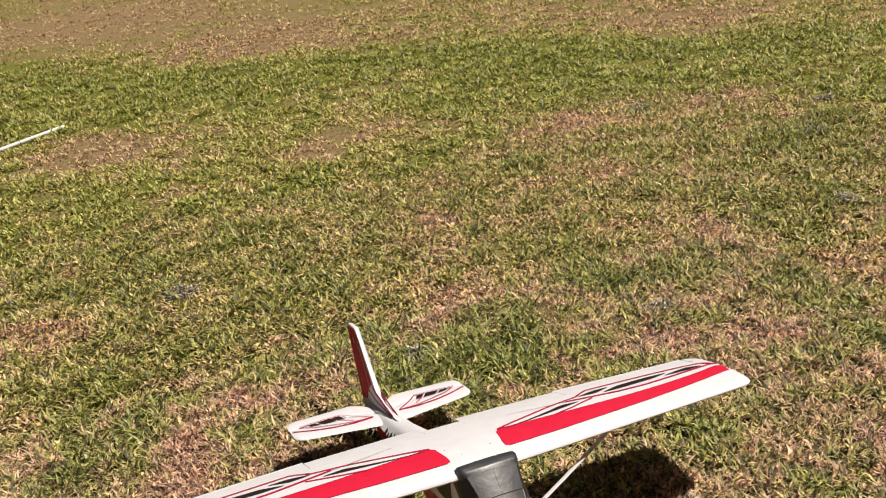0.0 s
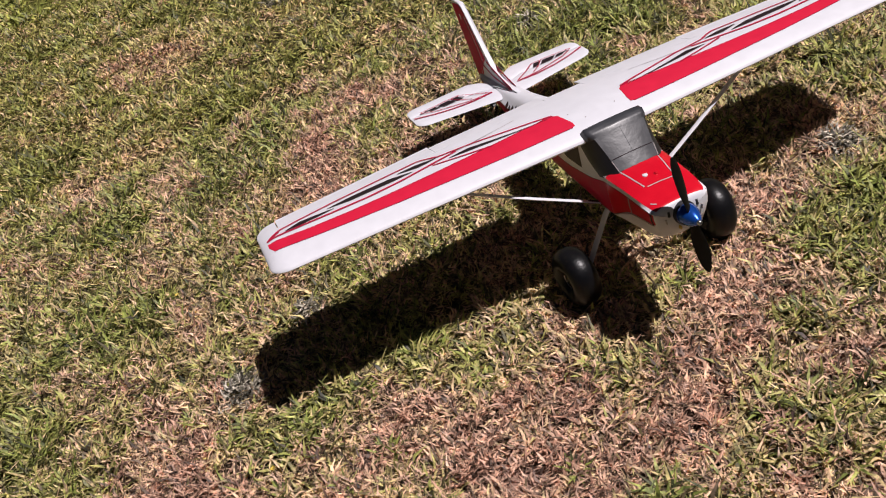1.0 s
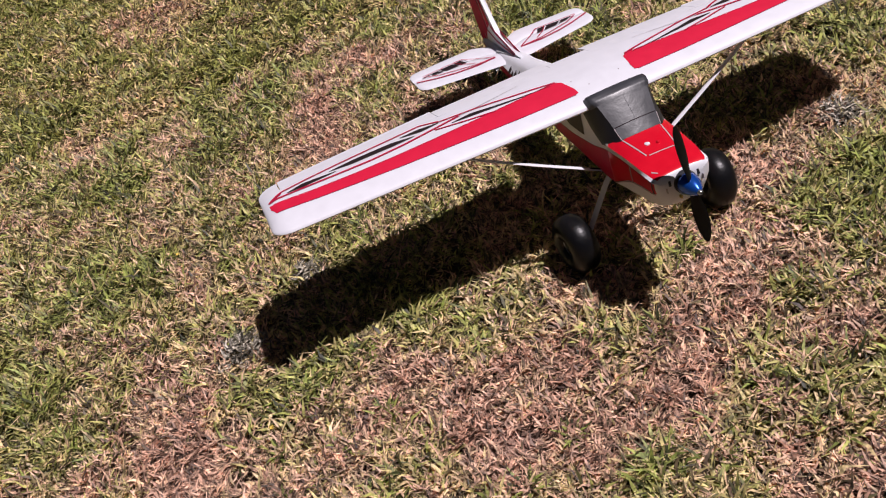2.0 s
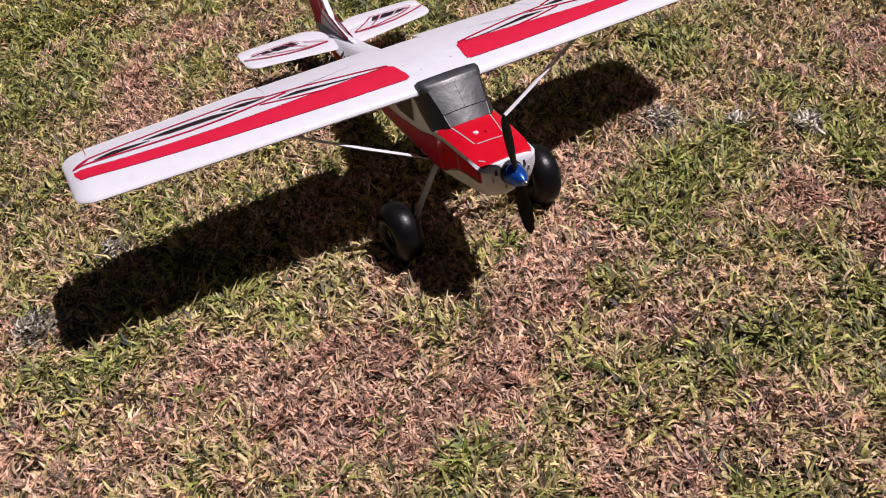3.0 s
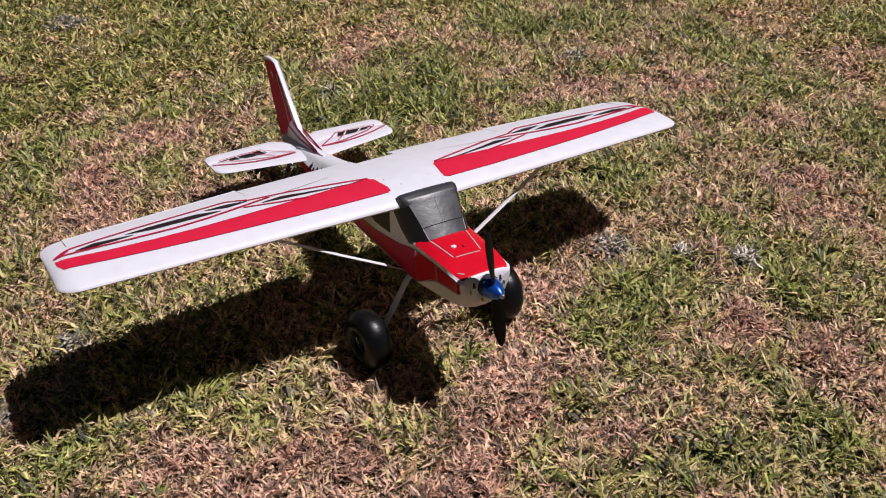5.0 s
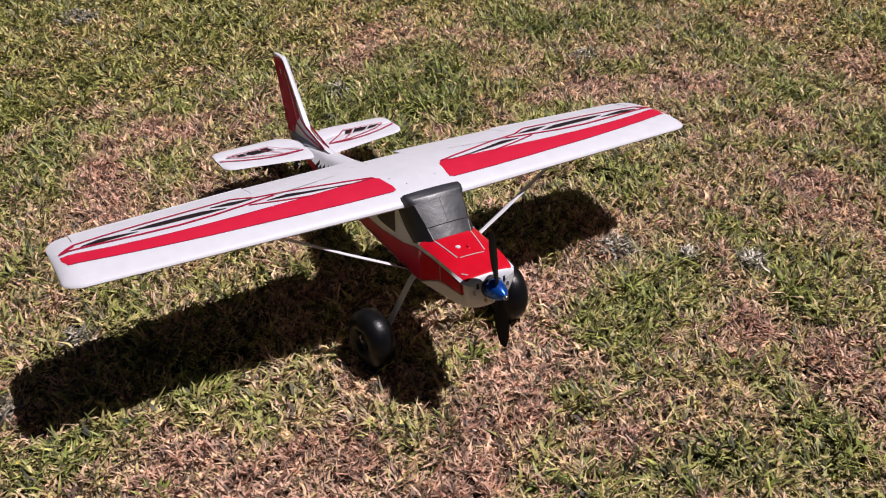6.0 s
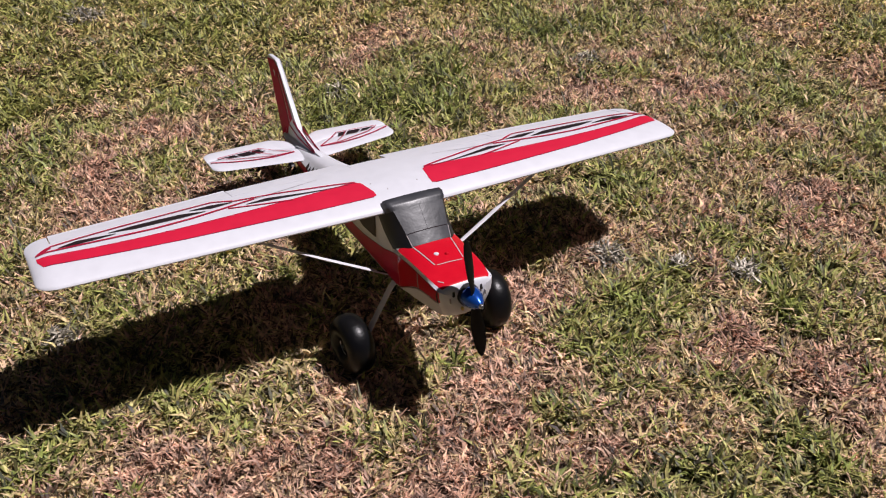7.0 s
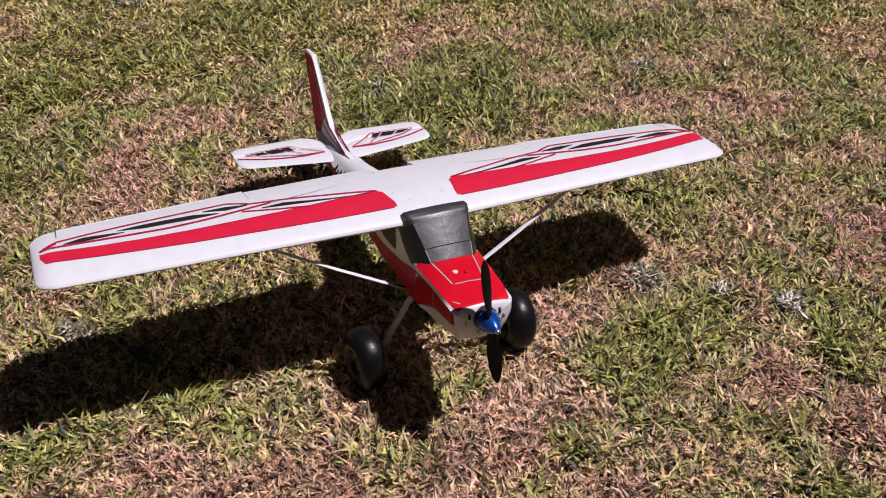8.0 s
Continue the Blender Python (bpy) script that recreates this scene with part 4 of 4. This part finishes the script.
rudder = part("rudder", fin_solid([(-0.9145, 0.1815), (-0.940, 0.182), (-0.952, 0.180), (-0.957, 0.174), (-0.945, 0.130), (-0.905, 0.010), (-0.890, -0.030), (-0.865, -0.030), (-0.8655, 0.020)], 0.0095), FOAM, plane, "white rudder with red film")


def fin_film(name, mat, outline, label="", lift=0.0058, parent=None):
    for sy in (-1, 1):
        bm = bmesh.new()
        bm.faces.new([bm.verts.new((x, sy * lift, z)) for x, z in outline])
        part(name, bm, mat, parent or fin, label)


fin_film("red_panel", FIN_RED_SHADED, [(-0.913, 0.176), (-0.903, 0.177), (-0.884, 0.167), (-0.870, 0.147), (-0.815, 0.056), (-0.838, 0.038), (-0.862, 0.004), (-0.866, 0.020)], "red film on the fin")
fin_film("red_panel", FIN_RED_SHADED, [(-0.955, 0.172), (-0.9145, 0.176), (-0.868, 0.022), (-0.868, -0.020), (-0.896, -0.018)], "", 0.0052, rudder)


def fin_strip(name, mat, pts, width, lift, label=""):
    """A narrow film along a run of x, z on both sides of the fin."""
    for sy in (-1, 1):
        bm = bmesh.new()
        rows = []
        for i, p in enumerate(pts):
            d = (Vector(pts[min(i + 1, len(pts) - 1)]) - Vector(pts[max(i - 1, 0)])).normalized()
            n = Vector((-d.y, d.x)) * width / 2
            rows.append([bm.verts.new((p[0] + k * n.x, sy * lift, p[1] + k * n.y)) for k in (-1, 1)])
        for r, q in zip(rows, rows[1:]):
            bm.faces.new((r[0], r[1], q[1], q[0]))
        part(name, bm, mat, fin, label)


fin_strip("black_line", DARK, [(-0.902, 0.1765), (-0.882, 0.167), (-0.869, 0.148), (-0.812, 0.056)], 0.0028, 0.0062, "black edge line")
fin_strip("black_line", DARK, [(-0.893, 0.150), (-0.880, 0.128), (-0.858, 0.085), (-0.840, 0.039)], 0.0030, 0.0063, "black line inside the red film")
fin_strip("white_line", FOAM, [(-0.886, 0.150), (-0.872, 0.128), (-0.850, 0.085), (-0.834, 0.043)], 0.0022, 0.0061, "fine white line")
fin_strip("red_line", FIN_RED_SHADED, [(-0.812, 0.054), (-0.784, 0.043), (-0.730, 0.030), (-0.680, 0.0195)], 0.0075, 0.0060, "crimson edge line")
fin_strip("black_line", DARK, [(-0.810, 0.0495), (-0.782, 0.0385), (-0.728, 0.0255), (-0.684, 0.0168)], 0.0016, 0.0064)
fin_strip("red_line", FIN_RED_SHADED, [(-0.842, 0.035), (-0.784, 0.0205), (-0.690, 0.0155)], 0.0050, 0.0060)
fin_strip("black_line", DARK, [(-0.842, 0.038), (-0.784, 0.0232), (-0.690, 0.0178)], 0.0016, 0.0064)
fin_strip("white_mark", FOAM, [(-0.915, 0.150), (-0.908, 0.146), (-0.909, 0.138)], 0.0045, 0.0066, "small white hook on the red film")
fin_strip("red_line", FIN_RED_SHADED, [(-0.841, 0.038), (-0.857, 0.006)], 0.003, 0.0064)

# tail wheel on its wire
tw = part("tail_wheel", lathe([(-0.006, 0.004), (-0.007, 0.012), (-0.004, 0.016), (0.004, 0.016), (0.007, 0.012), (0.006, 0.004)], (-0.874, 0, -0.0935), "y", 20), RUBBER, plane, "small black tail wheel")
part("tail_wheel_wire", tube([(-0.850, 0, -0.016), (-0.855, 0.0, -0.045), (-0.874, 0.009, -0.066), (-0.874, 0.009, -0.0935), (-0.874, -0.007, -0.0935)], 0.0015, 6), STEEL, tw)

# ---- propeller
spinner = part("spinner", lathe([(0.009, 0.0), (0.009, 0.0180), (0.011, 0.0190), (0.016, 0.0190), (0.023, 0.0176), (0.031, 0.0150), (0.038, 0.0115), (0.044, 0.0078), (0.047, 0.0050), (0.047, 0.0)], (0, 0, 0), sides=40), BLUE, plane, "glossy blue metal spinner")
part("spinner_bolt", lathe([(0.045, 0.0), (0.045, 0.0045), (0.051, 0.0042), (0.0525, 0.003), (0.0495, 0.0022), (0.0495, 0.0)], (0, 0, 0), sides=16), STEEL, spinner, "steel spinner bolt")
part("motor_collar", lathe([(-0.004, 0.0), (-0.004, 0.0200), (0.0065, 0.0205), (0.0082, 0.0185), (0.0085, 0.0)], (0, 0, 0), sides=24), VENT, cowl)
for turn, reach in ((7, 0.119), (187, 0.119)):
    rows = []
    for i in range(15):
        s = i / 14
        r = 0.010 + (reach - 0.010) * s
        chord = 0.5 * spline([0, 0.15, 0.4, 0.7, 0.92, 1.0], [0.015, 0.017, 0.024, 0.0215, 0.0135, 0.005], s)
        twist = radians(44 - 30 * s)
        ring = []
        for k in range(10):
            a = 2 * math.pi * k / 10
            c, d = chord * math.cos(a), 0.0022 * (1 - 0.5 * s) * math.sin(a)
            ring.append(Matrix.Rotation(radians(turn), 3, "X") @ Vector((0.025 + c * math.sin(twist) + d * math.cos(twist), c * math.cos(twist) - d * math.sin(twist), -r)))
        rows.append(ring)
    part("propeller_blade", loft(rows), PLASTIC, spinner, "black plastic propeller blade")

# ------------------------------------------------------------------ loose things on the lawn
pole = new("marker_pole")
tagged(pole, "white plastic pole with a dark section lying on the grass", "pole")
pole.matrix_world = Matrix.Translation((-4.35, -0.43, 0.012))
pole_dir = Vector((0.29, -0.40, 0)).normalized()
part("shaft", tube([pole_dir * (0.48 * i / 6) for i in range(7)], 0.011, 12), POLE, pole, "white plastic shaft")
part("grip", tube([pole_dir * 0.475, pole_dir * 0.485, pole_dir * 0.575, pole_dir * 0.585], [0.012, 0.0135, 0.0135, 0.012], 12), RUBBER, pole, "dark, slightly thicker length of the pole")
part("shaft", tube([pole_dir * (0.58 + 0.1 * i) for i in range(7)], 0.011, 12), POLE, pole, "white plastic shaft")


def dry_weed(x, y, size, leaves, seed, label):
    r = np.random.default_rng(seed)
    turn = r.uniform(0, 2 * math.pi, leaves)
    off = np.sqrt(r.random(leaves)) * size * r.uniform(0.5, 1.0, leaves)
    px, py = off * np.cos(turn) * r.uniform(0.8, 1.1), off * np.sin(turn)
    me = blades_mesh("grey_weed", px, py, r.uniform(0.012, 0.034, leaves), r.uniform(0.0024, 0.0052, leaves), r.uniform(0.9, 1.55, leaves), r.uniform(0, 2 * math.pi, leaves), r.uniform(-0.6, 0.8, leaves), r.random(leaves) ** 1.4, WEED, z0=r.uniform(0.008, 0.033, leaves) * (1.1 - off / size), curl=r.normal(0, 0.35, leaves))
    ob = tagged(new("grey_weed", me), label, "weed", "grey weeds on the lawn")
    ob.location = (x, y, float(lie(np.array(x), np.array(y))))
    return ob


for i, (x, y, size, leaves) in enumerate(((-1.60, -0.275, 0.085, 300), (-0.58, 0.961, 0.075, 280), (-0.883, 2.008, 0.08, 240), (-1.564, 2.502, 0.08, 200), (0.211, 0.466, 0.055, 260),
                                          (0.391, 0.69, 0.045, 180), (0.301, 0.586, 0.03, 90), (-0.744, 0.238, 0.07, 160), (-0.081, -0.633, 0.045, 170), (0.044, -0.814, 0.066, 330), (-2.378, 2.155, 0.08, 160), (-1.897, 2.895, 0.08, 160))):
    dry_weed(x, y, size, leaves, 50 + i, "withered silver-grey weed tuft among the grass")


def grass_tuft(x, y, size, blades, seed):
    """A low rosette of broad green blades that arch outwards."""
    r = np.random.default_rng(seed)
    turn = r.uniform(0, 2 * math.pi, blades)
    out = r.uniform(0.0, 0.012, blades)
    me = blades_mesh("grass_tuft", out * np.cos(turn), out * np.sin(turn), size * r.uniform(0.5, 1.15, blades), r.uniform(0.0042, 0.0068, blades), r.uniform(0.45, 1.2, blades), turn + r.normal(0, 0.3, blades), r.uniform(0.1, 0.9, blades), np.clip(r.normal(0.04, 0.07, blades), 0, 0.4), GRASS, z0=np.zeros(blades), curl=r.normal(0, 0.12, blades))
    ob = tagged(new("grass_tuft", me), "low rosette of broad green grass blades", "grass tuft", "green rosettes in the dry lawn")
    ob.location = (x, y, float(lie(np.array(x), np.array(y))) + 0.002)
    return ob


ROSETTES = [(0.73, -0.17), (0.58, -0.35), (0.75, -0.25), (0.66, -0.04), (0.49, -0.68), (0.22, -0.71), (0.78, 0.13), (0.81, 0.17), (0.75, 0.16), (0.41, -0.21), (0.30, -0.40), (0.52, 0.13),
            (0.36, 0.23), (0.44, 0.36), (0.29, 0.55), (0.55, 0.31), (0.45, 0.73), (-0.09, 1.38), (0.05, 1.35), (0.33, 0.02), (0.30, -0.02), (0.20, -0.60), (0.62, -0.52), (0.47, -0.12), (0.61, 0.22), (0.68, 0.40)]
TUFTS = np.random.default_rng(31)
ROSETTES += [(x, y) for x, y in zip(TUFTS.uniform(-0.6, 0.95, 60), TUFTS.uniform(-0.95, 1.1, 60)) if not (-0.5 < x < 0.5 and -0.2 < y < 0.2)]
for i, (x, y) in enumerate(ROSETTES):
    grass_tuft(float(x), float(y), (0.030, 0.040, 0.034, 0.046)[i % 4], (20, 26, 16, 30)[i % 4], 200 + i)


def dead_leaf(x, y, size, seed):
    """A curled, bleached scrap of leaf, with a fold down its middle."""
    r = np.random.default_rng(seed)
    rows = []
    for i in range(7):
        f = i / 6
        w = size * 0.27 * math.sin(math.pi * (0.08 + 0.88 * f)) ** 0.7
        rise = size * (0.35 * (f - 0.4) ** 2 + 0.05)
        rows.append([Vector((size * (f - 0.5), w * k + size * 0.12 * math.sin(3 * f), rise + size * 0.16 * abs(k) * r.uniform(0.6, 1.2))) for k in (-1, -0.5, 0, 0.5, 1)])
    bm = loft(rows, close_ring=False)
    low = bmesh.ops.extrude_face_region(bm, geom=bm.faces[:])
    for v in [g for g in low["geom"] if isinstance(g, bmesh.types.BMVert)]:
        v.co.z -= 0.0004
    ob = tagged(part("dead_leaf", bm, LEAF), "small bleached curled leaf scrap lying on thatch", "leaf", "bleached leaf scraps on the lawn")
    ob.matrix_world = pose(x, y, float(lie(np.array(x), np.array(y))) + 0.012, r.uniform(-25, 25), r.uniform(-25, 25), r.uniform(0, 360))
    return ob


for i, (x, y, size) in enumerate(((0.601, 0.089, 0.022), (0.631, 0.116, 0.018), (0.656, 0.118, 0.015), (0.517, 0.211, 0.016), (0.691, 0.353, 0.014), (0.724, 0.240, 0.015), (0.738, 0.268, 0.013), (0.293, -0.43, 0.022),
                                  (-1.395, 0.669, 0.022), (0.712, 0.121, 0.016), (0.069, -0.836, 0.016), (-1.90, 2.93, 0.035), (-1.66, 2.86, 0.03), (-0.86, 2.02, 0.03))):
    dead_leaf(x, y, size, 130 + i)

# small yellow flowers
for i, (x, y) in enumerate(((-0.221, -0.519), (-1.225, -0.967), (-0.336, -0.882), (-0.66, -1.038), (0.185, -0.792), (0.270, -0.808))):
    r = np.random.default_rng(90 + i)
    flower = tagged(new("yellow_flower"), "tiny yellow flower head low in the grass", "flower", "yellow flowers in the lawn")
    flower.location = (x, y, float(lie(np.array(x), np.array(y))))
    n = 9
    turn = np.arange(n) * 2 * math.pi / n + r.normal(0, 0.15, n)
    petals = blades_mesh("petals", 0.001 * np.cos(turn), 0.001 * np.sin(turn), r.uniform(0.004, 0.006, n), np.full(n, 0.003), r.uniform(0.9, 1.3, n), turn, r.uniform(0, 0.3, n), r.random(n), PETAL, z0=np.full(n, 0.021))
    ob = new("petals", petals)
    ob.parent = flower
    part("stem", tube([(0, 0, -0.002), (0.001, 0, 0.012), (0, 0, 0.0215)], 0.0009, 5), STALK, flower)
